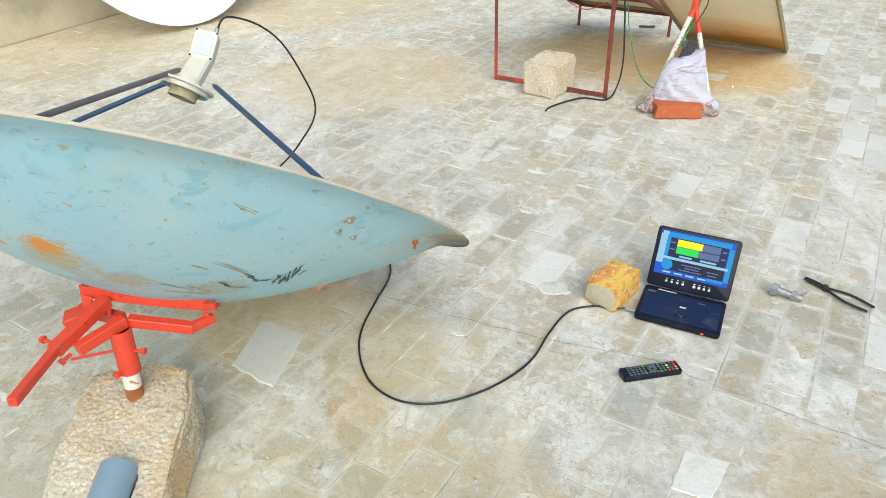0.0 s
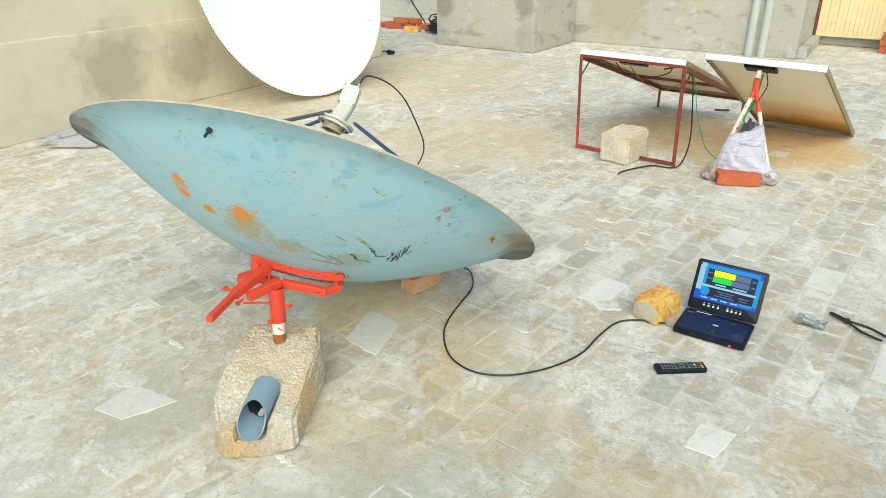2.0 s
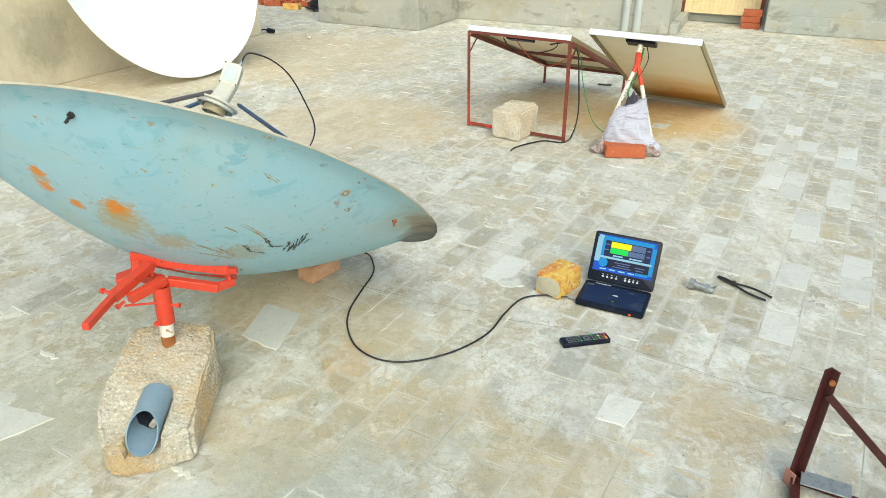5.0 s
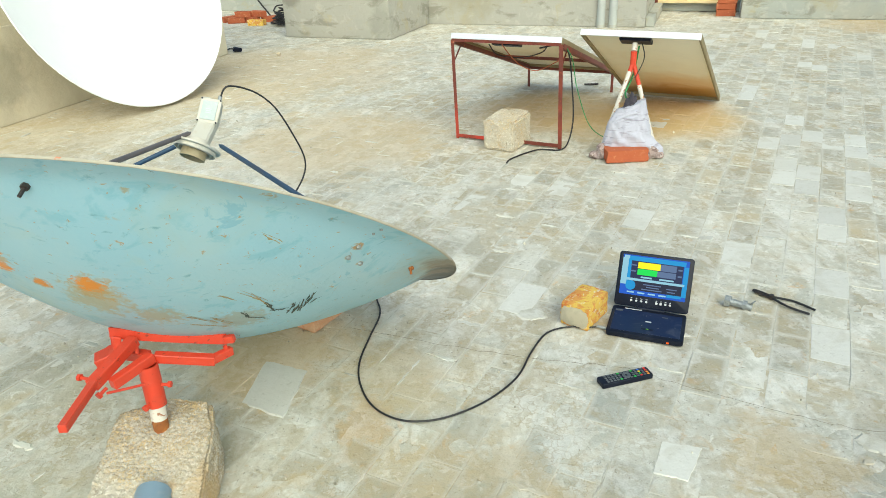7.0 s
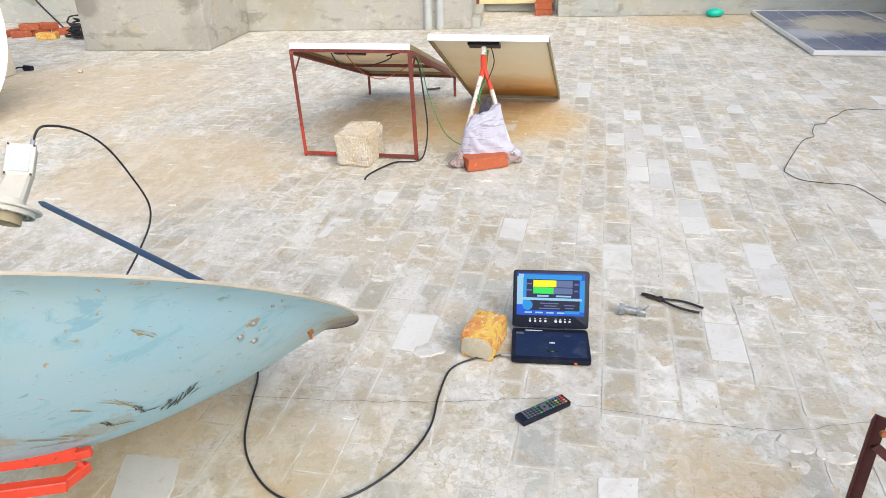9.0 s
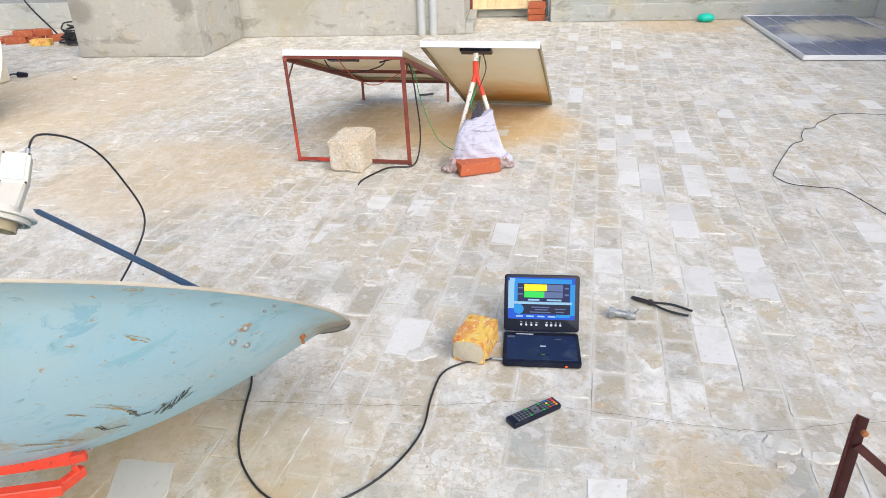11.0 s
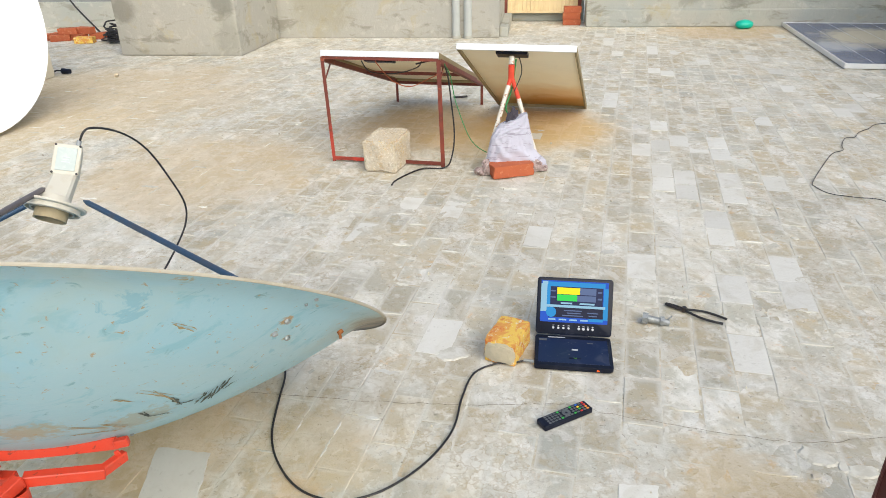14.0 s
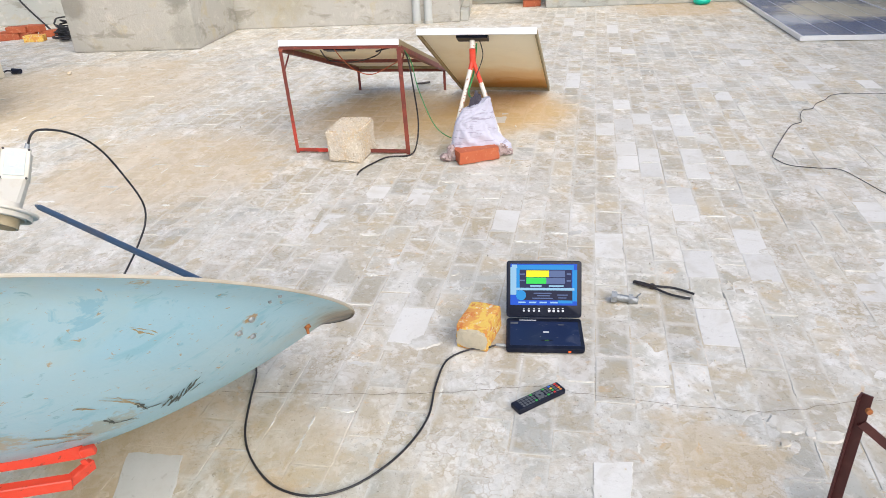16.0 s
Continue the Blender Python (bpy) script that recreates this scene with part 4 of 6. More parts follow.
for sx, sy in ((-1, -0.7), (-0.8, -1), (0.8, -1), (1, -0.7), (1, 0.7), (0.8, 1), (-0.8, 1), (-1, 0.7)):
    side_ = XB * (0.027 * sx) + ZB * (0.020 * sy)
    lo_.append(bm.verts.new(FP + AX * 0.002 + side_ * 1.12))
    hi_.append(bm.verts.new(HB @ Vector((0.0, -0.034, -0.013)) + side_))
for k in range(8):
    bm.faces.new((lo_[k], lo_[(k + 1) % 8], hi_[(k + 1) % 8], hi_[k]))
bm.faces.new(lo_[::-1]), bm.faces.new(hi_)
neck = part("neck", bm, M_LNB, dish, "cream cast neck", smooth=True)
bm = bmesh.new()
box(bm, (0.056, 0.074, 0.036), HB @ Matrix.Translation((0, 0, -0.014)), 0.004, 2)
box(bm, (0.062, 0.080, 0.008), HB @ Matrix.Translation((0, 0, 0.006)), 0.002, 1)
housing = part("lnb_housing", bm, M_LNB, dish, "cream receiver housing", smooth=True)
bm = bmesh.new()
box(bm, (0.044, 0.060, 0.002), HB @ Matrix.Translation((0, 0, 0.0112)), 0.0005)
part("label", bm, M_LABEL, housing, "faded greenish label")
for sx in (-1, 1):
    for sy in (-1, 1):
        bm = bmesh.new()
        rod(bm, HB @ Vector((0.027 * sx, 0.036 * sy, 0.008)), HB @ Vector((0.027 * sx, 0.036 * sy, 0.0125)), 0.0028, seg=8)
        part("screw", bm, M_DARKSTEEL, housing)
for i, (x, y, w) in enumerate(((0.0, 0.004, 0.018), (0.0, -0.002, 0.014), (0.0, -0.008, 0.018))):
    bm = bmesh.new()
    box(bm, (w, 0.0022, 0.0006), HB @ Matrix.Translation((x, y, 0.0125)))
    part("print_bar", bm, M_ICON, housing)
bm = bmesh.new()
rod(bm, HB @ Vector((0.018, 0.038, -0.006)), HB @ Vector((0.019, 0.058, -0.006)), 0.0058, seg=10)
part("connector", bm, M_ZINC, housing, "threaded metal connector", smooth=True)

feed_cable = thing("coaxial_cable", (-0.5, 1.79, 0.95), "thin black coaxial cable looping from the feed into the dish", "cable")
bm = bmesh.new()
hose(bm, [HB @ Vector((0.019, 0.052, -0.006)), (-0.510, 1.928, 0.926), (-0.465, 2.019, 0.886), (-0.427, 2.094, 0.814), (-0.393, 2.143, 0.706), (-0.371, 2.168, 0.614), (-0.380, 2.163, 0.551), (-0.403, 2.094, 0.508), (-0.424, 2.029, 0.481), (-0.432, 1.888, 0.486), (-0.48, 1.80, 0.44), dish_at(0.25, -1.2, 0.02)], 0.0029)
part("sheath", bm, M_CABLE, feed_cable, smooth=True)

# ---- orange dish mount ----
mount = thing("dish_mount", (-0.61, 1.27, 0.18), "orange-red painted steel dish mount with a long lever", "dish mount")
P_L, P_R = Vector((-0.715, 1.335, 0.432)), Vector((-0.432, 1.385, 0.378))


def steel(name, p0, p1, w, h, up=(0, 0, 1), mt=None, label=""):
    bm = bmesh.new()
    bar(bm, p0, p1, w, h, up, 0.002)
    return part(name, bm, mt or M_RED, mount, label)


REAR = Vector((0.0, 0.146, -0.100))
bm = bmesh.new()
strap(bm, [P_L.lerp(P_R, i / 8) + Vector((0, -0.004 * math.sin(math.pi * i / 8), 0)) for i in range(9)], 0.005, 0.030, (0, 0.15, 1))
part("front_strap", bm, M_RED, mount)
bm = bmesh.new()
strap(bm, [P_L.lerp(P_R, 0.84 * i / 8) + REAR + Vector((0, 0, -0.006 * math.sin(math.pi * i / 8))) for i in range(9)], 0.005, 0.028, (0, 0.15, 1))
part("rear_strap", bm, M_RED, mount)
steel("cross_plate", P_L + Vector((0.0, 0.004, 0)), P_L + REAR, 0.006, 0.028)
steel("cross_plate", P_R + Vector((-0.006, 0.004, 0)), P_L.lerp(P_R, 0.84) + REAR, 0.006, 0.028)
steel("ear", P_R + Vector((-0.004, -0.008, 0.004)), P_R + Vector((0.026, -0.008, 0.008)), 0.016, 0.020)
steel("link", P_R + Vector((-0.004, -0.012, -0.012)), (-0.428, 1.372, 0.342), 0.012, 0.006, (0, 1, 0))
steel("lower_bar", (-0.757, 1.368, 0.352), (-0.622, 1.328, 0.362), 0.026, 0.028)
steel("lower_bar", (-0.602, 1.318, 0.368), (-0.452, 1.338, 0.344), 0.024, 0.026)
steel("end_bar", (-0.460, 1.337, 0.345), (-0.424, 1.386, 0.342), 0.018, 0.024)
steel("hanger", (-0.708, 1.330, 0.422), (-0.722, 1.340, 0.368), 0.010, 0.005, (0, 1, 0))
steel("slide_arm", (-0.662, 1.205, 0.366), (-0.602, 1.308, 0.376), 0.024, 0.028)
steel("lever_socket", (-0.690, 1.17, 0.388), (-0.655, 1.335, 0.410), 0.029, 0.029)
steel("lever", (-0.664, 1.000, 0.402), (-0.687, 1.19, 0.392), 0.020, 0.021, (0, 0, 1), None, "square orange steel lever")
steel("bracket", (-0.750, 1.30, 0.368), (-0.690, 1.33, 0.385), 0.05, 0.024)
steel("hanger", (-0.690, 1.322, 0.428), (-0.700, 1.318, 0.375), 0.022, 0.006, (0, 1, 0))
steel("hanger", (-0.648, 1.330, 0.420), (-0.646, 1.318, 0.378), 0.008, 0.012, (0, 1, 0))
bm = bmesh.new()
rod(bm, (-0.668, 1.185, 0.355), (-0.61, 1.255, 0.328), 0.0035, seg=8)
part("tie_rod", bm, M_RED, mount)
bm = bmesh.new()
revolve(bm, [(0.0225, 0.0), (0.0252, 0.0), (0.0252, 0.118), (0.0225, 0.118), (0.0225, 0.0)], Matrix.Translation((-0.606, 1.278, 0.246)) @ pose(0, 0, 0, -6, -2, 0), 28)
part("sleeve", bm, M_RED, mount, "orange steel pole sleeve", smooth=True)
for p0, p1 in (((-0.601, 1.284, 0.305), (-0.566, 1.286, 0.305)), ((-0.612, 1.268, 0.262), (-0.617, 1.248, 0.261)), ((-0.71, 1.20, 0.385), (-0.735, 1.205, 0.387)), ((-0.668, 1.19, 0.367), (-0.676, 1.172, 0.362))):
    bm = bmesh.new()
    rod(bm, p0, p1, 0.0045, seg=8)
    q = Vector(p1) - Vector(p0)
    rod(bm, p1, Vector(p1) + q.normalized() * 0.008, 0.009, seg=6)
    part("bolt", bm, M_RED, mount, "painted clamp bolt")

# ---- coarse concrete base ----
base = thing("concrete_base", (-0.6, 1.14, 0), "coarse gravelly concrete block holding a pole stub and a grey pipe", "concrete block")
PIPE0, PIPE1 = Vector((-0.520, 0.888, 0.118)), Vector((-0.554, 1.080, 0.134))
bm = rough_block([(-0.622, 0.885, 0.100), (-0.572, 0.880, 0.104), (-0.500, 0.922, 0.112), (-0.411, 0.978, 0.116), (-0.435, 1.062, 0.132), (-0.468, 1.284, 0.182), (-0.508, 1.372, 0.186), (-0.615, 1.385, 0.197), (-0.742, 1.305, 0.195), (-0.708, 1.150, 0.171), (-0.722, 1.085, 0.150), (-0.668, 0.945, 0.116)], 0.006, 0.0062, 1.0, (PIPE0, PIPE1, 0.046))
part("block", bm, M_AGG, base, "pitted cream aggregate", smooth=True)
base.children[0].data.set_sharp_from_angle(angle=radians(75))
bm = bmesh.new()
rod(bm, (-0.603, 1.262, 0.13), (-0.605, 1.269, 0.208), 0.0200, seg=24)
part("pole_foot", bm, M_RUST, base, "rusty pole foot", smooth=True)
bm = bmesh.new()
rod(bm, (-0.605, 1.269, 0.207), (-0.606, 1.277, 0.262), 0.0208, seg=24)
part("pole", bm, M_WHITEPAINT, base, "white painted pole band", smooth=True)
# grey pipe, cut slantwise and lying in the top of the block
bm = bmesh.new()
q0, q1 = PIPE0, PIPE1
fm = frame_of(q0, q1)
L0 = (q1 - q0).length
SEG = 32
ro, ri = 0.043, 0.039
rows_o, rows_i = [], []
for k in range(SEG):
    a_ = 2 * math.pi * k / SEG
    s = 0.5 + 0.5 * math.sin(a_)
    zs = L0 * (0.02 + 0.44 * s ** 1.2)
    rows_o.append([bm.verts.new(q0 + fm @ Vector((ro * math.cos(a_), ro * math.sin(a_), zz))) for zz in (zs, L0)])
    rows_i.append([bm.verts.new(q0 + fm @ Vector((ri * math.cos(a_), ri * math.sin(a_), zz))) for zz in (zs, L0)])
for k in range(SEG):
    j = (k + 1) % SEG
    bm.faces.new((rows_o[k][0], rows_o[j][0], rows_o[j][1], rows_o[k][1]))
    bm.faces.new((rows_i[k][0], rows_i[k][1], rows_i[j][1], rows_i[j][0]))
    bm.faces.new((rows_o[k][0], rows_i[k][0], rows_i[j][0], rows_o[j][0]))
    bm.faces.new((rows_o[k][1], rows_o[j][1], rows_i[j][1], rows_i[k][1]))
part("pipe_stub", bm, M_PVC, base, "slant-cut grey plastic pipe", smooth=True)
# added dark cap that stands for the unlit depth of the pipe
bm = bmesh.new()
rod(bm, q0.lerp(q1, 0.80), q0.lerp(q1, 0.985), 0.0388, seg=24)
part("pipe_fill", bm, M_PADDING_SHADE, base, "dark cap painting the shade deep in the pipe")
# added sleeve, coloured dark for the shade further down the pipe
bm = bmesh.new()
lin = []
for k in range(SEG):
    a_ = 2 * math.pi * k / SEG
    z0 = L0 * (0.60 + 0.08 * math.sin(a_) + 0.05 * noise.noise(Vector((math.cos(a_) * 2, math.sin(a_) * 2, 3))))
    lin.append([bm.verts.new(q0 + fm @ Vector(((ri - 0.0008) * math.cos(a_), (ri - 0.0008) * math.sin(a_), zz))) for zz in (z0, L0 * 0.82)])
for k in range(SEG):
    j = (k + 1) % SEG
    bm.faces.new((lin[k][0], lin[k][1], lin[j][1], lin[j][0]))
part("pipe_lining", bm, M_PIPESHADE, base, "dark sleeve painting the shade inside the pipe", smooth=True)
bm = bmesh.new()
box(bm, (0.016, 0.012, 0.030), Matrix.Translation(q0.lerp(q1, 0.50) + Vector((0.014, 0, -0.012))) @ pose(0, 0, 0, 20, 30, 30), 0.003)
part("stone_chip", bm, M_AGG, base, "pale chip inside the pipe")

# ---- brick under the low side of the dish ----
def brick(name, at, turn, size, material, label, group="", tilt=0.0, chip=0.004, seed=0):
    bm = bmesh.new()
    box(bm, size, pose(0, 0, 0), 0.005, 2)
    bmesh.ops.subdivide_edges(bm, edges=[e for e in bm.edges if e.calc_length() > 0.03], cuts=5, use_grid_fill=True)
    for v in bm.verts:
        p = v.co * 22 + Vector((seed * 3.1, 0, 0))
        v.co += v.co.normalized() * chip * (noise.noise(p) + 0.6 * noise.noise(p * 2.7))
    low = min((pose(0, 0, 0, tilt, 0, turn) @ v.co).z for v in bm.verts)
    bmesh.ops.transform(bm, matrix=pose(0, 0, 0, tilt, 0, turn), verts=bm.verts)
    bmesh.ops.translate(bm, vec=(0, 0, -low), verts=bm.verts)
    ob = solo(name, bm, material, label, "brick", None, group, smooth=True)
    ob.location = at
    return ob


brick("brick", (-0.365, 2.075, 0), 62, (0.165, 0.085, 0.068), M_DUSTYBRICK, "orange clay brick propped under the dish edge", seed=2)

# ---- white dish leaning by the sandy wall ----
wdish = thing("white_satellite_dish", (-2.53, 5.40, 0), "big clean white satellite dish leaning back by the wall", "satellite dish")
WN = Vector((0.874, -0.390, 0.290)).normalized()
WM = Matrix.Translation((-2.537, 5.471, 0.977)) @ frame_of((0, 0, 0), WN)
bm = bmesh.new()
prof = [(0.985 * r, -0.20 + 0.20 * r * r) for r in [i / 16 for i in range(17)]]
prof[0] = (0.004, -0.20)
revolve(bm, prof, WM, 72)
revolve(bm, [(r, z - 0.008) for r, z in prof], WM, 72)
part("reflector", bm, M_WHITE, wdish, smooth=True)
bm = bmesh.new()
revolve(bm, [(0.980, -0.010), (0.992, -0.010), (0.995, -0.002), (0.990, 0.004), (0.980, 0.0), (0.980, -0.010)], WM, 72)
part("rim", bm, M_WHITE, wdish, smooth=True)
bm = bmesh.new()
rod(bm, WM @ Vector((0, 0, -0.21)), uv(-4.60, 5.05, 0.75), 0.03)
part("back_strut", bm, M_ZINC, wdish, smooth=True)
bm = bmesh.new()
rod(bm, WM @ Vector((0, 0, -0.21)), uv(-4.45, 5.0, 0.0), 0.03)
part("back_leg", bm, M_ZINC, wdish, smooth=True)

# ---- solar panels on stands ----
def solar_panel(name, at, c00, c10, c01, thick, cells, label, group, dusty=False, box_at=None):
    """A framed panel: c00 front left, c10 front right, c01 back left, all on its upper face."""
    c00, c10, c01 = Vector(c00), Vector(c10), Vector(c01)
    X, Y = c10 - c00, c01 - c00
    w, l = X.length, Y.length
    X.normalize()
    Y = (Y - X * Y.dot(X)).normalized()
    Z = X.cross(Y)
    M = Matrix(((X.x, Y.x, Z.x, c00.x), (X.y, Y.y, Z.y, c00.y), (X.z, Y.z, Z.z, c00.z), (0, 0, 0, 1)))
    ob = thing(name, at, label, "solar panel", group)
    fw = 0.012
    for k, (x0, x1, y0, y1) in enumerate(((0, w, 0, fw), (0, w, l - fw, l), (0, fw, fw, l - fw), (w - fw, w, fw, l - fw))):
        bm = bmesh.new()
        box(bm, (x1 - x0, y1 - y0, thick), M @ Matrix.Translation(((x0 + x1) / 2, (y0 + y1) / 2, -thick / 2)), 0.001)
        # all but the front rail of a raised panel get the shade-brown copy
        part("frame_rail", bm, M_ALU if dusty or k == 0 else M_SHADEALU, ob, "bright aluminium edge" if dusty or k == 0 else "aluminium edge with its shade painted brown")
    bm = bmesh.new()
    box(bm, (w - 2 * fw, l - 2 * fw, 0.004), M @ Matrix.Translation((w / 2, l / 2, -0.012)))
    part("backsheet", bm, M_BACKSHEET, ob, "dusty cream backsheet")
    bm = bmesh.new()
    box(bm, (w - 2 * fw, l - 2 * fw, 0.002), M @ Matrix.Translation((w / 2, l / 2, -0.007)))
    part("glass_bed", bm, M_GRID, ob)
    nx, ny = cells
    cw, cl = (w - 0.05) / nx, (l - 0.05) / ny
    bm = bmesh.new()
    for i in range(nx):
        for j in range(ny):
            box(bm, (cw - (0.010 if dusty else 0.008), cl - 0.002, 0.0015), M @ Matrix.Translation((0.025 + cw * (i + 0.5), 0.025 + cl * (j + 0.5), -0.0045)))
    part("cells", bm, M_CELLDUST_SKY if dusty else M_CELL, ob, "dark blue silicon cells")
    if box_at:
        bm = bmesh.new()
        box(bm, (0.18, 0.08, 0.026), M @ Matrix.Translation((box_at[0], box_at[1], -0.028)), 0.004)
        part("junction_box", bm, M_BLACK, ob, "black junction box")
    return ob, M


p1, M1 = solar_panel("solar_panel", (0.7, 4.9, 0), (0.066, 4.335, 0.676), (0.721, 4.060, 0.676), (0.638, 5.70, 0.205), 0.034, (4, 9), "framed solar panel sloping back on a red-brown angle-iron stand", "roof solar panels", box_at=(0.30, 0.20))
stand = thing("panel_stand", (0.7, 4.9, 0), "red-brown welded angle-iron stand with thin legs", "panel stand")
FLp, FRp, BLp, BRp = (0.092, 4.330, 0), (0.735, 4.060, 0), (0.645, 5.715, 0), (1.283, 5.447, 0)


def iron(name, p0, p1, w=0.024, h=0.024, up=(0, 0, 1), mt=None, ob=None):
    bm = bmesh.new()
    t = 0.004
    p0, p1 = Vector(p0), Vector(p1)
    f = frame_of(p0, p1, up)
    mid = Matrix.Translation((p0 + p1) / 2) @ f
    L = (p1 - p0).length
    box(bm, (w, t, L), mid @ Matrix.Translation((0, -h / 2 + t / 2, 0)))
    box(bm, (t, h - t, L), mid @ Matrix.Translation((-w / 2 + t / 2, t / 2, 0)))
    return part(name, bm, mt or M_OXIDE, ob or stand)


zt = 0.634
FLt, FRt = (0.074, 4.338), (0.722, 4.066)
iron("leg", FLp, (*FLt, zt), 0.020, 0.020, (0.4, 0.9, 0))
iron("leg", FRp, (*FRt, zt), 0.024, 0.024, (0.4, 0.9, 0))
iron("leg", BLp, (BLp[0], BLp[1], 0.165), 0.020, 0.020, (0.4, 0.9, 0))
iron("leg", BRp, (BRp[0], BRp[1], 0.165), 0.020, 0.020, (0.4, 0.9, 0))
iron("top_rail", (*FLt, zt), (*FRt, zt), 0.024, 0.020)
iron("side_rail", (*FLt, zt - 0.012), (BLp[0], BLp[1], 0.163), 0.026, 0.026)
iron("side_rail", (*FRt, zt - 0.012), (BRp[0], BRp[1], 0.163), 0.030, 0.030)
iron("back_rail", (BLp[0], BLp[1], 0.16), (BRp[0], BRp[1], 0.16), 0.026, 0.026)
iron("mid_rail", (0.37, 5.03, 0.392), (1.01, 4.76, 0.392), 0.022, 0.022)
iron("foot_rail", (FLp[0], FLp[1], 0.02), (FRp[0], FRp[1], 0.02), 0.022, 0.022)
for p in (FLt, FRt):
    q = Vector((0.36, 0.93, 0)) * 0.14
    bm = bmesh.new()
    bar(bm, (p[0], p[1], 0.49), (p[0] + q.x, p[1] + q.y, 0.585), 0.008, 0.008)
    part("brace", bm, M_OXIDE, stand)

p2, M2 = solar_panel("solar_panel", (1.5, 4.6, 0), (0.835, 4.115, 0.712), (1.453, 3.836, 0.712), (1.445, 5.355, 0.038), 0.036, (4, 9), "framed solar panel tipped up on a forked pole", "roof solar panels", box_at=(0.31, 0.09))
prop = thing("panel_prop", (1.12, 3.85, 0), "forked steel pole with flaking orange and cream paint", "support pole")
head = M2 @ Vector((0.312, 0.075, -0.05))
fork = Vector((head.x - 0.008, head.y - 0.025, 0.535))
bm = bmesh.new()
rod(bm, head, fork + Vector((0, 0, 0.06)), 0.0155, seg=14)
part("head_tube", bm, M_WHITEPAINT, prop, "chipped white head", smooth=True)
bm = bmesh.new()
rod(bm, fork + Vector((0, 0, 0.06)), fork + Vector((0, 0, -0.02)), 0.018, seg=14)
part("fork_joint", bm, M_RED, prop, "orange painted joint", smooth=True)
for foot, knee in (((0.945, 3.90, 0), 0.10), ((1.290, 3.90, 0), 0.24)):
    foot = Vector(foot)
    mid = fork.lerp(foot, knee)
    bm = bmesh.new()
    rod(bm, fork, mid, 0.0125, seg=12)
    part("fork_leg_top", bm, M_RED, prop, "orange painted leg", smooth=True)
    bm = bmesh.new()
    rod(bm, mid, foot, 0.013, seg=12)
    part("fork_leg", bm, M_WHITEPAINT, prop, "cream flaking leg", smooth=True)

# cloth wrapped round the foot of the prop
cloth = thing("wrapped_cloth", (1.12, 3.85, 0), "crumpled lilac-white cloth bundled round the pole foot", "cloth")
bm = bmesh.new()
rings = []
NR, NS = 60, 110


def between(z, table):
    """Straight-line reading of (height, value) pairs."""
    for (z0, v0), (z1, v1) in zip(table, table[1:]):
        if z <= z1:
            return v0 + (v1 - v0) * max(0.0, (z - z0) / (z1 - z0))
    return table[-1][1]


for i in range(NR):
    h = i / (NR - 1)
    row = []
    for k in range(NS):
        a_ = 2 * math.pi * k / NS
        cx_, cy_ = math.copysign(abs(math.cos(a_)) ** 0.75, math.cos(a_)), math.copysign(abs(math.sin(a_)) ** 0.75, math.sin(a_))
        side = 0.5 + 0.5 * cx_
        zz = 0.004 + h * (0.285 + 0.062 * side) + 0.006 * noise.noise(Vector((a_ * 2, h * 6, 4)))
        xl = between(zz, ((0.0, 0.955), (0.10, 0.968), (0.215, 0.988), (0.30, 1.035), (0.36, 1.055)))
        xr = between(zz, ((0.0, 1.335), (0.05, 1.325), (0.085, 1.285), (0.125, 1.245), (0.23, 1.220), (0.36, 1.190)))
        mid_, half = (xl + xr) / 2, (xr - xl) / 2
        depth = 0.030 + 0.048 * (1 - h)
        # wraps run round the top, creases fall from them below
        wrap = zz - 0.075 * side + 0.012 * noise.noise(Vector((cx_ * 2, cy_ * 2, h * 3)))
        tight = max(0.0, min(1.0, (h - 0.45) * 4))
        roll = tight * 0.0045 * (0.5 - abs(math.sin(wrap * 120)) ** 0.5)
        fall = (1 - tight) * (0.007 * noise.noise(Vector((cx_ * 5 + h * 1.3, cy_ * 3, h * 2.2))) + 0.004 * math.sin(17 * side + 7 * h + 3 * noise.noise(Vector((side * 3, h * 3, 1)))))
        crease = 0.006 * noise.noise(Vector((side * 14, h * 11, cy_ * 3)))
        bulge = roll + fall + crease
        row.append(bm.verts.new(Vector((mid_ + cx_ * (half + 0.5 * bulge), 3.915 - 0.04 * h + cy_ * (depth + bulge), max(zz, 0.002)))))
    rings.append(row)
for a_, b_ in zip(rings, rings[1:]):
    for k in range(NS):
        bm.faces.new((a_[k], a_[(k + 1) % NS], b_[(k + 1) % NS], b_[k]))
bm.faces.new(rings[0])
bm.faces.new(rings[-1])
part("wrap", bm, M_CLOTH, cloth, "folded lilac-white fabric", smooth=True)
for cx, cy, sx, sy, sz, sd, mt in ((0.955, 3.86, 0.030, 0.035, 0.085, 1, M_FRINGE), (1.285, 3.85, 0.034, 0.03, 0.035, 2, M_FRINGE), (1.235, 3.845, 0.05, 0.03, 0.07, 3, M_FRINGE), (1.110, 3.880, 0.060, 0.022, 0.345, 4, M_PADDING_SHADE)):
    bm = bmesh.new()
    bmesh.ops.create_icosphere(bm, subdivisions=4, radius=1.0)
    for v in bm.verts:
        k = 1 + 0.35 * noise.noise(v.co * 2.2 + Vector((sd * 5, 0, 0))) + 0.15 * noise.noise(v.co * 6)
        v.co = Vector((cx + v.co.x * sx * k, cy + v.co.y * sy * k, max(0.002, sz * 0.5 + v.co.z * sz * 0.55 * k)))
    part("loose_end" if sd < 4 else "padding", bm, mt, cloth, "dirty frayed cloth end" if sd < 4 else "dark stuffing", smooth=True)
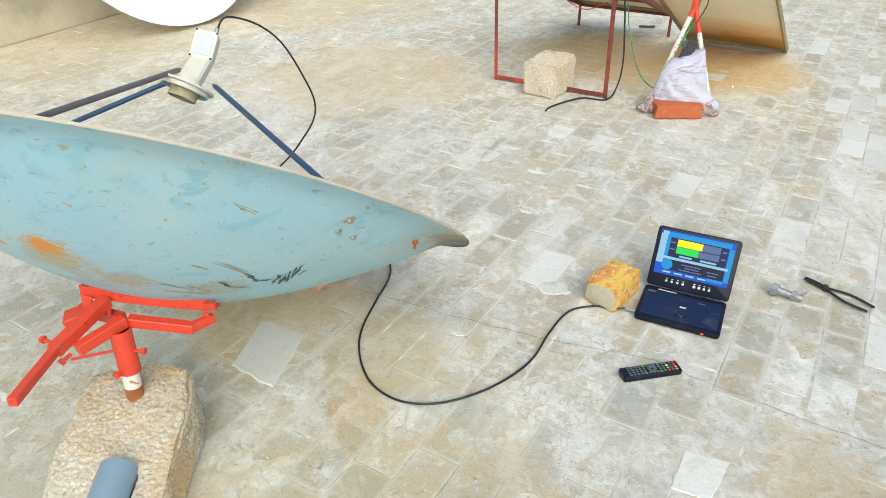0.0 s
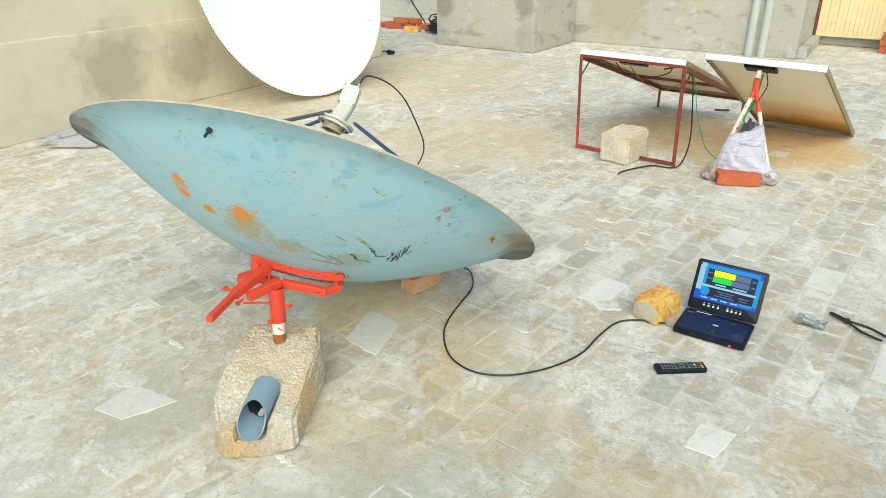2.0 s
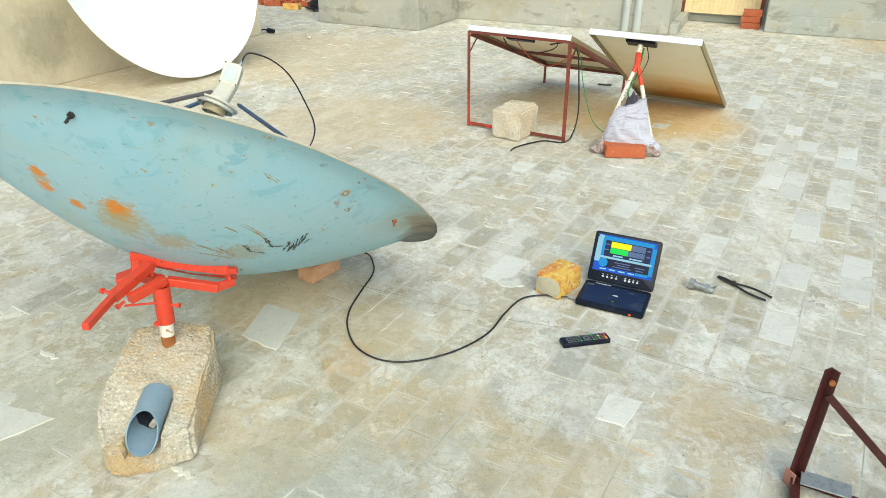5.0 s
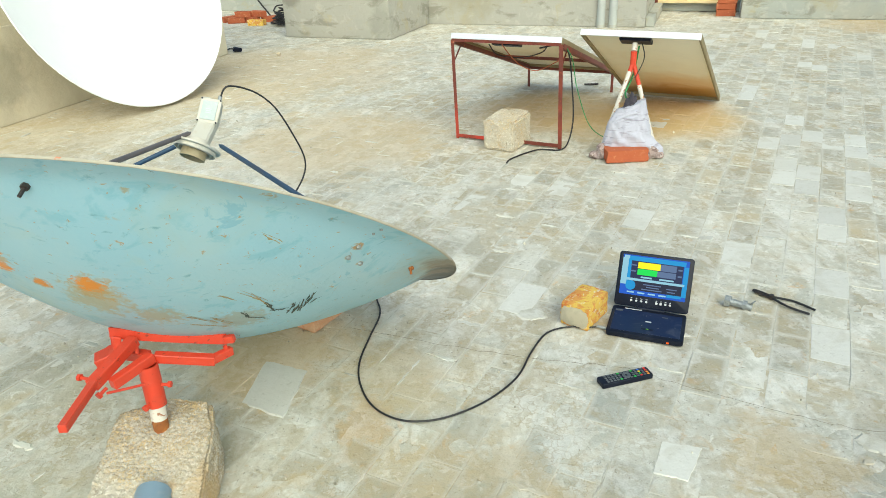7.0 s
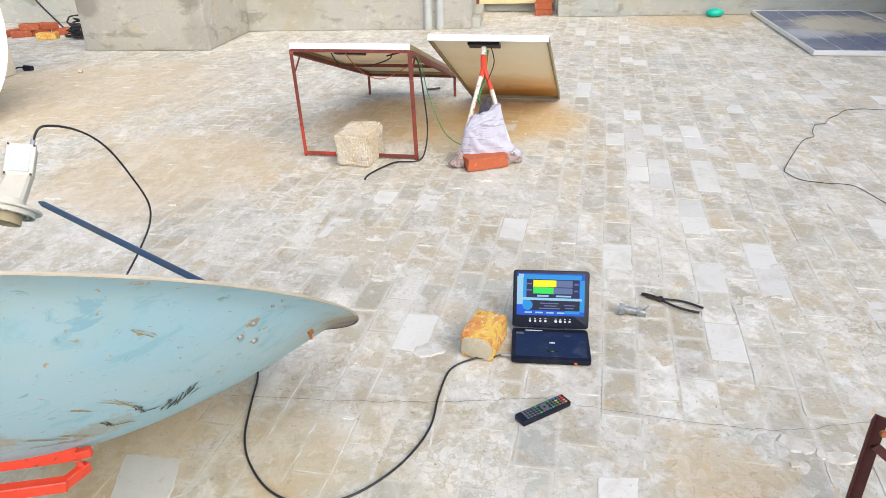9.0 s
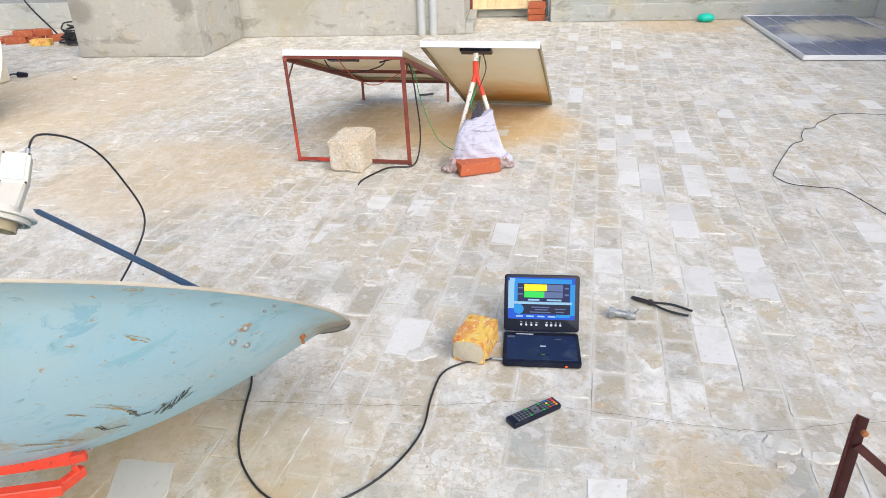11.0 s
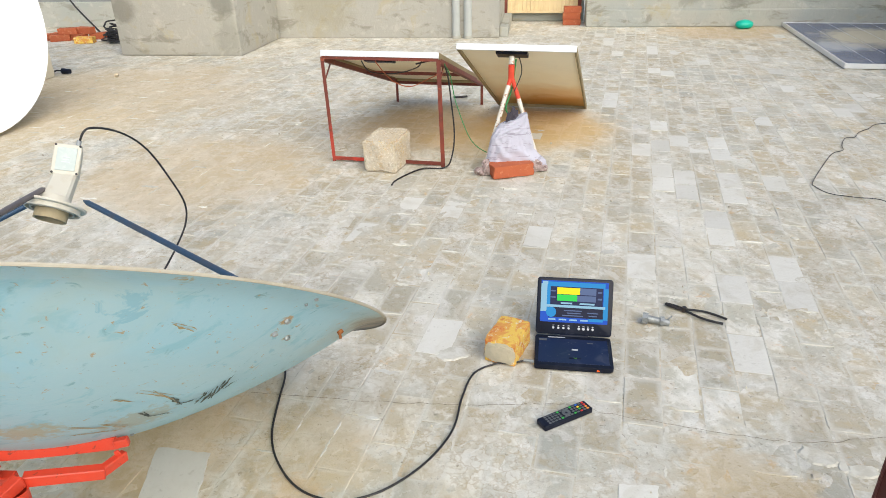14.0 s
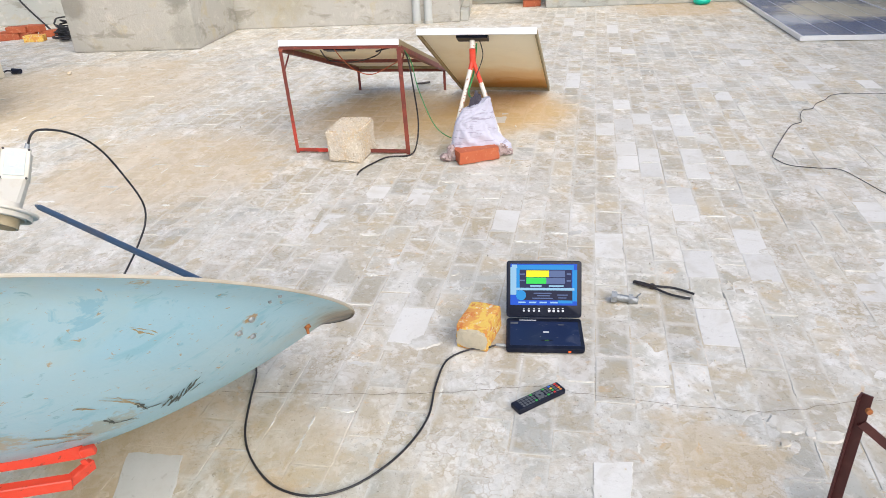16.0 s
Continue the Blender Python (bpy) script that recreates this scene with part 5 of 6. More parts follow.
brick("brick", (1.090, 3.825, 0), 6.6, (0.245, 0.112, 0.072), M_BRICK, "red clay brick weighing down the cloth", seed=5, chip=0.007)
bm = bmesh.new()
bmesh.ops.create_icosphere(bm, subdivisions=3, radius=0.035)
for v in bm.verts:
    v.co *= 1 + 0.5 * noise.noise(v.co * 40)
    v.co.z = max(v.co.z * 0.7 + 0.02, 0)
ob = solo("clod", bm, M_FRINGE, "small brown lump of dirt by the cloth", "clod", smooth=True)
ob.location = (0.925, 3.87, 0)

ob = rough_block([(0.255, 4.075, 0.19), (0.440, 3.985, 0.19), (0.560, 4.235, 0.20), (0.375, 4.325, 0.20)], 0.007, 0.0085, 5.0)
solo("aggregate_block", ob, M_AGG, "rough cream aggregate concrete block on the foot rail", "concrete block", (0.41, 4.15, 0), smooth=True)

# wiring of the panels
wire = thing("panel_wiring", (0.74, 4.06, 0), "black and green wires hanging from the panel to the floor", "cable")
for pts, r, mt, nm in (([(0.60, 4.15, 0.60), (0.72, 4.12, 0.62), (0.775, 4.13, 0.56), (0.80, 4.13, 0.38), (0.815, 4.12, 0.18), (0.79, 4.08, 0.05), (0.735, 4.015, 0.008), (0.606, 4.03, 0.007), (0.50, 3.95, 0.007), (0.42, 3.86, 0.007), (0.394, 3.80, 0.006)], 0.0048, M_CABLE, "black_lead"),
                       ([(0.76, 4.12, 0.60), (0.80, 4.14, 0.52), (0.83, 4.12, 0.36), (0.90, 4.02, 0.16), (1.00, 3.92, 0.10), (1.05, 3.88, 0.12)], 0.0028, M_GREENWIRE, "green_lead"),
                       ([(1.13, 4.0, 0.30), (1.09, 3.96, 0.36), (1.14, 4.02, 0.46), (1.16, 4.02, 0.62)], 0.005, M_GREENWIRE, "green_lead"),
                       ([(0.38, 4.30, 0.60), (0.44, 4.45, 0.50), (0.52, 4.62, 0.40), (0.62, 4.60, 0.37), (0.72, 4.40, 0.46), (0.76, 4.15, 0.55)], 0.003, M_REDWIRE, "orange_lead"),
                       ([(0.30, 4.33, 0.60), (0.36, 4.50, 0.50), (0.52, 4.55, 0.47), (0.64, 4.40, 0.53), (0.66, 4.30, 0.60)], 0.004, M_CABLE, "black_lead"),
                       ([(1.17, 3.99, 0.64), (1.19, 4.0, 0.55), (1.14, 3.97, 0.45)], 0.003, M_CABLE, "black_lead")):
    bm = bmesh.new()
    hose(bm, pts, r)
    part(nm, bm, mt, wire, smooth=True)

# ---- floor panel ----
p3, M3 = solar_panel("floor_solar_panel", (6.1, 7.2, 0), uv(2.85, 7.00, 0.05), uv(4.10, 6.90, 0.05), uv(3.34, 9.51, 0.05), 0.045, (5, 10), "large dusty solar panel lying flat on the paving", "", True)

# ---- portable player ----
player = thing("portable_dvd_player", (0.82, 2.0, 0), "open black portable DVD player with a glowing blue screen", "dvd player")
A0, A1 = Vector((0.680, 1.962, 0)), Vector((0.930, 1.880, 0))
PX = (A1 - A0).normalized()
PY = Vector((-PX.y, PX.x, 0))
PW, PD = 0.263, 0.186
PM = Matrix(((PX.x, PY.x, 0, A0.x), (PX.y, PY.y, 0, A0.y), (0, 0, 1, 0), (0, 0, 0, 1)))
bm = bmesh.new()
round_box(bm, PW, PD, 0.020, 0.013, PM @ Matrix.Translation((PW / 2, PD / 2, 0.014)), 0.004)
box(bm, (PW - 0.02, PD - 0.02, 0.006), PM @ Matrix.Translation((PW / 2, PD / 2, 0.003)), 0.001)
body = part("body", bm, M_BLACK, player, "scuffed black base", smooth=True)
bm = bmesh.new()
box(bm, (PW - 0.026, PD - 0.04, 0.0015), PM @ Matrix.Translation((PW / 2, PD / 2 - 0.004, 0.0245)), 0.0006)
part("disc_lid", bm, M_LID, body, "dusty black lid")
for x, y, w, h, mt in ((0.137, 0.095, 0.020, 0.007, M_ICON), (0.137, 0.045, 0.040, 0.006, M_BLACK), (0.137, 0.045, 0.012, 0.003, glow("green_led", (0.3, 0.9, 0.1), 0.6)), (0.028, 0.150, 0.026, 0.010, M_KEY), (0.075, 0.168, 0.06, 0.004, M_ICON), (0.19, 0.140, 0.02, 0.004, M_KEY)):
    bm = bmesh.new()
    box(bm, (w, h, 0.0012), PM @ Matrix.Translation((x, y, 0.0258)))
    part("marking", bm, mt, body)
bm = bmesh.new()
box(bm, (0.009, 0.004, 0.005), PM @ Matrix.Translation((0.212, -0.001, 0.012)), 0.001)
part("power_light", bm, glow("red_led", (1.0, 0.12, 0.01), 1.2), body, "glowing orange-red light")
HY = PD + 0.002
tilt_m = PM @ Matrix.Translation((0.004, HY, 0.020)) @ pose(0, 0, 0, 90 - 26, 0, 0)
SW, SH = 0.266, 0.203
bm = bmesh.new()
rod(bm, PM @ Vector((0.085, HY, 0.020)), PM @ Vector((0.185, HY, 0.020)), 0.009, seg=14)
part("hinge", bm, M_BLACK, player, smooth=True)
bm = bmesh.new()
round_box(bm, SW, SH, 0.016, 0.011, tilt_m @ Matrix.Translation((SW / 2 - 0.004, SH / 2 + 0.004, -0.008)), 0.003)
lid = part("screen_housing", bm, M_BLACK, player, "glossy black screen surround", smooth=True)
bm = bmesh.new()
SX0, SX1, SY0, SY1 = 0.010, 0.246, 0.048, 0.196
G_BLUE, G_CYAN, G_WHITE = glow("screen_blue", (0.004, 0.12, 0.80), 0.62), glow("screen_cyan", (0.015, 0.40, 0.95), 0.6), glow("screen_white", (0.42, 0.76, 1.0), 0.62)
G_NAVY, G_YEL, G_GRN, G_GREY, G_DARK = glow("screen_navy", (0.010, 0.02, 0.10), 0.6), glow("screen_yellow", (0.95, 0.75, 0.0), 1.0), glow("screen_green", (0.03, 0.70, 0.08), 0.9), glow("screen_grey", (0.16, 0.24, 0.48), 0.55), glow("screen_dark", (0.006, 0.012, 0.06), 0.5)
G_RED = glow("screen_red", (0.8, 0.08, 0.04), 0.6)


def tile(x0, x1, y0, y1, lift, mt, nm):
    """A flat patch of the picture, in fractions of the screen from its lower left."""
    bm = bmesh.new()
    X0, X1 = SX0 + (SX1 - SX0) * x0, SX0 + (SX1 - SX0) * x1
    Y0, Y1 = SY0 + (SY1 - SY0) * y0, SY0 + (SY1 - SY0) * y1
    bm.faces.new([bm.verts.new(tilt_m @ Vector((x, y, 0.0006 + lift * 0.0003))) for x, y in ((X0, Y0), (X1, Y0), (X1, Y1), (X0, Y1))])
    return part(nm, bm, mt, lid)


tile(0, 1, 0, 1, 0, G_BLUE, "display")
tile(0.0, 0.09, 0.25, 0.92, 1, G_WHITE, "bright_patch")
tile(0.09, 0.16, 0.30, 0.90, 1, G_CYAN, "bright_patch")
tile(0.72, 0.93, 0.05, 0.30, 1, G_CYAN, "bright_patch")
tile(0.93, 1.0, 0.10, 0.85, 1, G_CYAN, "bright_patch")
tile(0.1, 0.95, 0.86, 0.97, 1, G_CYAN, "bright_patch")
tile(0.02, 0.10, 0.90, 0.98, 2, G_WHITE, "corner_mark")
tile(0.14, 0.92, 0.42, 0.86, 2, G_NAVY, "meter_panel")
tile(0.24, 0.82, 0.68, 0.84, 3, G_GREY, "meter_track")
tile(0.24, 0.82, 0.52, 0.66, 3, G_GREY, "meter_track")
tile(0.24, 0.58, 0.68, 0.84, 4, G_YEL, "yellow_meter")
tile(0.24, 0.54, 0.52, 0.67, 4, G_GRN, "green_meter")
tile(0.13, 0.22, 0.735, 0.765, 4, G_GREY, "text_bar")
tile(0.13, 0.22, 0.585, 0.615, 4, G_GREY, "text_bar")
tile(0.845, 0.905, 0.735, 0.775, 4, G_GREY, "text_bar")
tile(0.845, 0.905, 0.575, 0.615, 4, G_GREY, "text_bar")
tile(0.30, 0.47, 0.445, 0.485, 4, G_WHITE, "text_bar")
tile(0.58, 0.80, 0.445, 0.485, 4, G_WHITE, "text_bar")
tile(0.06, 0.96, 0.36, 0.42, 2, G_WHITE, "bright_strip")
tile(0.12, 0.93, 0.12, 0.36, 2, G_DARK, "info_panel")
for x0, x1, y in ((0.35, 0.62, 0.29), (0.40, 0.60, 0.23), (0.33, 0.64, 0.17), (0.70, 0.86, 0.25), (0.72, 0.84, 0.18)):
    tile(x0, x1, y - 0.012, y + 0.012, 3, G_GREY, "text_bar")
for x0 in (0.12, 0.28, 0.44, 0.60):
    tile(x0, x0 + 0.11, 0.05, 0.085, 3, G_WHITE, "text_bar")
bm = bmesh.new()
cx, cy = SX0 + (SX1 - SX0) * 0.16, SY0 + (SY1 - SY0) * 0.24
vs = [bm.verts.new(tilt_m @ Vector((cx + 0.018 * math.cos(a_ * math.pi / 12), cy + 0.018 * math.sin(a_ * math.pi / 12), 0.0018))) for a_ in range(24)]
bm.faces.new(vs)
part("round_mark", bm, G_CYAN, lid)
for i, x in enumerate((0.058, 0.076, 0.094, 0.112, 0.148, 0.164, 0.180, 0.196)):
    bm = bmesh.new()
    rod(bm, tilt_m @ Vector((x, 0.028, -0.001)), tilt_m @ Vector((x, 0.028, 0.0022)), 0.0042 if i < 4 or i > 5 else 0.005, seg=12)
    part("button", bm, M_ICON, lid)
    bm = bmesh.new()
    box(bm, (0.006, 0.0022, 0.0008), tilt_m @ Matrix.Translation((x, 0.0365, 0.0004)))
    part("marking", bm, M_ICON, lid)
bm = bmesh.new()
rod(bm, PM @ Vector((-0.035, 0.035, 0.012)), PM @ Vector((0.004, 0.030, 0.012)), 0.006, seg=10)
part("plug", bm, M_ZINC, player, "metal cable plug", smooth=True)

# brick beside the player: splashed top and cement-smeared end
yb = brick("brick", (0.622, 2.085, 0), 56, (0.165, 0.110, 0.088), M_YBRICK, "broken brick splashed yellow and orange beside the player", seed=8, chip=0.005)
bm = bmesh.new()
bmesh.ops.create_icosphere(bm, subdivisions=4, radius=1.0)
for v in bm.verts:
    q = v.co.copy()
    g = 1 + 0.16 * noise.noise(q * 2.3) + 0.08 * noise.noise(q * 6)
    v.co = Vector((-0.0825 + 0.006 * q.x, 0.052 * g * math.copysign(abs(q.y) ** 0.6, q.y), 0.043 + 0.038 * g * math.copysign(abs(q.z) ** 0.6, q.z)))
part("cement_end", bm, M_BRICKEND, yb, "grey cement-smeared end", world_space=False)
yb.children[0].matrix_basis = pose(0, 0, 0, 0, 0, 56)

floor_cable = thing("floor_cable", (0.1, 1.5, 0), "black coaxial cable curving over the paving to the player", "cable")
bm = bmesh.new()
hose(bm, [(-0.42, 1.75, 0.26), (-0.30, 2.10, 0.10), (-0.205, 2.25, 0.02), (-0.160, 2.185, 0.007), (-0.143, 2.09, 0.007), (-0.160, 1.95, 0.007), (-0.173, 1.80, 0.007), (-0.153, 1.68, 0.007), (-0.095, 1.565, 0.007), (-0.005, 1.502, 0.007), (0.095, 1.500, 0.007), (0.195, 1.545, 0.007), (0.285, 1.618, 0.007), (0.362, 1.720, 0.007), (0.414, 1.855, 0.007), (0.478, 1.973, 0.007), (0.565, 2.010, 0.008), (0.61, 1.998, 0.010), PM @ Vector((-0.03, 0.035, 0.012))], 0.0034)
part("sheath", bm, M_CABLE, floor_cable, smooth=True)

# remote control
remote = thing("remote_control", (0.70, 1.695, 0), "black remote control with small coloured keys", "remote control")
R0, R1 = Vector((0.617, 1.692, 0)), Vector((0.783, 1.748, 0))
RX = (R1 - R0).normalized()
RL, RWd = 0.178, 0.046
RM = Matrix(((RX.x, -RX.y, 0, 0.702), (RX.y, RX.x, 0, 1.704), (0, 0, 1, 0), (0, 0, 0, 1)))
bm = bmesh.new()
box(bm, (RL, RWd, 0.020), RM @ Matrix.Translation((0, 0, 0.010)), 0.006, 3)
rbody = part("shell", bm, M_BLACK, remote, smooth=True)
KC = {"r": mat("red_key", (0.6, 0.03, 0.02), 0.5), "g": mat("green_key", (0.03, 0.4, 0.06), 0.5), "y": mat("yellow_key", (0.7, 0.5, 0.03), 0.5), "b": mat("blue_key", (0.03, 0.15, 0.6), 0.5), "o": mat("orange_key", (0.7, 0.25, 0.03), 0.5)}
for i in range(13):
    for j in range(4):
        x, y = -0.066 + i * 0.0117, -0.0145 + j * 0.0097
        if 4 < i < 8 and 0 < j < 3:
            continue
        k = None
        if i == 12:
            k = "r" if j > 1 else "o"
        if i == 10:
            k = "rgyb"[j]
        if i in (4, 8) and j in (0, 3):
            k = "g"
        bm = bmesh.new()
        box(bm, (0.0082, 0.0062, 0.003), RM @ Matrix.Translation((x, y, 0.0205)), 0.001)
        part("key", bm, KC[k] if k else M_KEY, rbody)
bm = bmesh.new()
revolve(bm, [(0.004, 0.0205), (0.013, 0.0225), (0.014, 0.020)], RM @ Matrix.Translation((0.0045, 0, 0)), 20)
part("ring_key", bm, M_KEY, rbody, smooth=True)

# bolt and pliers
screw = thing("hook_bolt", (1.20, 2.14, 0), "dull zinc hex bolt with a bent clamp plate", "bolt")
BX = Vector((0.082, -0.041, 0)).normalized()
BM_ = Matrix(((BX.x, -BX.y, 0, 1.203), (BX.y, BX.x, 0, 2.143), (0, 0, 1, 0.021), (0, 0, 0, 1)))
bm = bmesh.new()
rod(bm, BM_ @ Vector((-0.052, 0, 0)), BM_ @ Vector((-0.032, 0, 0)), 0.0235, seg=6)
part("head", bm, M_ZINC, screw, "hex head")
bm = bmesh.new()
rod(bm, BM_ @ Vector((-0.036, 0, 0)), BM_ @ Vector((0.045, 0, -0.008)), 0.0125, seg=14)
part("shank", bm, M_ZINC, screw, smooth=True)
bm = bmesh.new()
bar(bm, BM_ @ Vector((-0.03, 0.008, -0.010)), BM_ @ Vector((0.036, 0.012, -0.016)), 0.034, 0.006)
bar(bm, BM_ @ Vector((0.03, 0.012, -0.012)), BM_ @ Vector((0.048, 0.004, 0.016)), 0.024, 0.005)
part("clamp_plate", bm, M_ZINC, screw)
bm = bmesh.new()
rod(bm, BM_ @ Vector((0.012, 0, -0.003)), BM_ @ Vector((0.026, 0, -0.003)), 0.0195, seg=6)
part("nut", bm, M_ZINC, screw)

pl = thing("pliers", (1.36, 2.17, 0), "dark steel pliers lying open on the paving", "pliers")
J0, JP = Vector((1.296, 2.262, 0.009)), Vector((1.343, 2.205, 0.010))
for sgn, end, elbow in ((1, (1.466, 2.112, 0.008), (1.405, 2.178, 0.010)), (-1, (1.436, 2.086, 0.008), (1.372, 2.142, 0.010))):
    bm = bmesh.new()
    hose(bm, [JP + Vector((0, 0, 0.002 * sgn)), elbow, Vector(elbow).lerp(Vector(end), 0.5) + Vector((0.002, 0.003, 0)) * sgn, end], 0.0046, 8, 5)
    part("handle", bm, M_GRIP, pl, "worn black dipped handle", smooth=True)
    bm = bmesh.new()
    side = Vector((0.77, 0.63, 0)) * 0.005 * sgn
    d = (J0 - JP)
    hose(bm, [JP + side * 0.6, JP + d * 0.45 + side * 1.3, J0 + side * 0.4], 0.0052, 8, 4)
    part("jaw", bm, M_DARKSTEEL, pl, smooth=True)
bm = bmesh.new()
rod(bm, JP + Vector((0, 0, -0.008)), JP + Vector((0, 0, 0.010)), 0.009, seg=16)
part("rivet", bm, M_DARKSTEEL, pl, smooth=True)

# ---- dark steel stand at the edge ----
tri = thing("steel_stand", (1.22, 1.09, 0), "dark maroon angle-iron stand with a bolted upright", "metal stand")
iron("upright", (1.213, 1.088, 0.0), (1.228, 1.097, 0.372), 0.026, 0.026, (0.5, -0.8, 0), M_MAROON, tri)
iron("brace", (1.236, 1.100, 0.300), (1.50, 0.985, 0.05), 0.020, 0.020, (0, 0, 1), M_MAROON, tri)
iron("foot_bar", (1.215, 1.085, 0.03), (1.16, 0.93, 0.012), 0.026, 0.022, (0, 0, 1), M_MAROON, tri)
iron("foot_bar", (1.215, 1.085, 0.03), (1.50, 0.985, 0.012), 0.026, 0.022, (0, 0, 1), M_MAROON, tri)
iron("foot_bar", (1.16, 0.93, 0.012), (1.50, 0.985, 0.012), 0.026, 0.022, (0, 0, 1), M_MAROON, tri)
bm = bmesh.new()
box(bm, (0.004, 0.035, 0.05), Matrix.Translation((1.197, 1.083, 0.027)) @ pose(0, 0, 0, 0, 0, 25), 0.001)
part("gusset", bm, M_DUSTPLATE, tri, "pinkish primed plate")
bm = bmesh.new()
box(bm, (0.12, 0.05, 0.004), Matrix.Translation((1.275, 1.05, 0.046)) @ pose(0, 0, 0, 6, 0, -20), 0.001)
part("bed_plate", bm, M_ZINC, tri, "scuffed bare plate")
bm = bmesh.new()
rod(bm, (1.225, 1.080, 0.350), (1.223, 1.072, 0.350), 0.007, seg=10)
part("bolt", bm, M_RUST, tri, "brassy bolt end")

# ---- far clutter ----
for i, (u, v, z, t) in enumerate(((0.49, 9.76, 0, -14), (0.485, 9.765, 0.078, -20), (0.495, 9.76, 0.156, -16))):
    b_ = brick("brick", uv(u, v, z), t, (0.225, 0.11, 0.076), M_BRICK, "red clay brick in a neat stack by the door", "door brick stack", seed=20 + i, chip=0.002)
for i, (u, v, z, t, mt) in enumerate(((-5.95, 8.55, 0, 10, 0), (-5.75, 8.62, 0.0, -30, 0), (-5.85, 8.6, 0.076, -5, 0), (-5.52, 8.72, 0, 20, 0), (-5.52, 8.40, 0, -8, 1), (-6.15, 8.65, 0, 50, 0), (-5.66, 8.66, 0.077, -28, 0))):
    brick("brick", uv(u, v, z), t, (0.23, 0.11, 0.075), M_YBRICK if mt else M_BRICK, "loose clay brick in a heap by the far wall", "far brick heap", seed=40 + i, chip=0.003)
coil = thing("cable_coil", uv(-4.95, 8.45), "tangled heap of black cable against the plinth", "cable")
bm = bmesh.new()
random.seed(7)
for i in range(11):
    pts = []
    ph = random.random() * 6
    for k in range(22):
        a_ = ph + k / 21 * 2 * math.pi * 1.4
        rr = 0.16 + 0.10 * random.random()
        pts.append(uv(-4.98 + 1.25 * rr * math.cos(a_), 8.5 + rr * math.sin(a_) * 0.8, 0.03 + 0.022 * i * abs(math.sin(a_ * 0.5 + i)) + 0.01 * random.random()))
    hose(bm, pts, 0.010, 6, 3)
part("loops", bm, M_CABLE, coil, smooth=True)
bm = bmesh.new()
hose(bm, [uv(-4.86, 8.6, 0.1), uv(-5.0, 8.6, 0.30), uv(-4.85, 8.6, 0.40), uv(-4.7, 8.6, 0.42)], 0.012, 6)
part("stray_loop", bm, M_CABLE, coil, smooth=True)
bm = bmesh.new()
hose(bm, [uv(-5.1, 8.45, 0.03), uv(-5.35, 8.5, 0.02), uv(-5.6, 8.9, 0.03), uv(-6.2, 9.3, 0.4), uv(-6.6, 9.65, 0.8)], 0.012, 6)
part("tail", bm, M_CABLE, coil, smooth=True)

bm = bmesh.new()
bmesh.ops.create_icosphere(bm, subdivisions=3, radius=1)
for v in bm.verts:
    v.co = Vector((v.co.x * 0.11, v.co.y * 0.09, max(0, v.co.z * 0.055 + 0.045 + 0.01 * noise.noise(v.co * 3))))
ob = solo("plastic_basin", bm, M_TEAL, "small upturned teal plastic tub by the skirting", "tub", smooth=True)
ob.location = uv(2.57, 9.42)
ob = thing("plug_end", (-2.50, 7.68, 0), "dark broken plug lying at the wall end", "plug")
bm = bmesh.new()
rod(bm, (-2.50, 7.68, 0.03), (-2.42, 7.64, 0.03), 0.03, 0.022, seg=12)
part("shell", bm, M_BLACK, ob, smooth=True)
bm = bmesh.new()
hose(bm, [(-2.50, 7.68, 0.03), (-2.56, 7.70, 0.035), (-2.60, 7.70, 0.02)], 0.008)
part("lead", bm, M_CABLE, ob, smooth=True)

for i, (x, y, t, w, l) in enumerate(((-3.52, 3.62, 30, 0.42, 0.30), (-3.38, 3.52, 12, 0.34, 0.26), (-3.62, 3.74, 60, 0.30, 0.22))):
    bm = bmesh.new()
    nx, ny = 14, 10
    g = [[bm.verts.new((w * (a_ / nx - 0.5), l * (b_ / ny - 0.5), 0.008 + 0.006 * i + 0.007 * (0.5 + noise.noise(Vector((a_ * 0.3 + i * 9, b_ * 0.35, 0)))))) for b_ in range(ny + 1)] for a_ in range(nx + 1)]
    for a_ in range(nx):
        for b_ in range(ny):
            bm.faces.new((g[a_][b_], g[a_ + 1][b_], g[a_ + 1][b_ + 1], g[a_][b_ + 1]))
    bmesh.ops.solidify(bm, geom=bm.faces[:], thickness=0.004)
    ob = solo("newspaper", bm, M_PAPER, "crumpled grey newspaper sheet by the wall", "newspaper", group="newspapers")
    ob.matrix_basis = pose(x, y, 0.0, 0, 0, t)

cord = thing("thin_cord", (2.9, 3.3, 0), "thin dark cord trailing over the paving", "cord")
bm = bmesh.new()
CORD = ((5.2, 4.0), (4.6, 4.02), (4.10, 4.12), (3.92, 4.21), (3.774, 4.217), (3.66, 4.14), (3.543, 4.082), (3.441, 3.991), (3.368, 3.986), (3.25, 3.86), (3.191, 3.772), (3.091, 3.731), (2.917, 3.572), (2.669, 3.322), (2.637, 3.254), (2.645, 3.152), (2.738, 3.075), (2.839, 3.015), (2.839, 2.877), (2.818, 2.667), (2.83, 2.4), (2.9, 2.0))
hose(bm, [(x, y, 0.005) for x, y in CORD], 0.0021, 6)
part("strand", bm, M_CABLE, cord, smooth=True)
bm = bmesh.new()
hose(bm, [(1.10, 5.697, 0.009), (1.16, 5.69, 0.010), (1.215, 5.704, 0.009)], 0.008, 8)
ob = solo("dark_rod", bm, M_DARKSTEEL, "short dark rod lying behind the panels", "rod", (1.1, 5.68, 0), smooth=True)

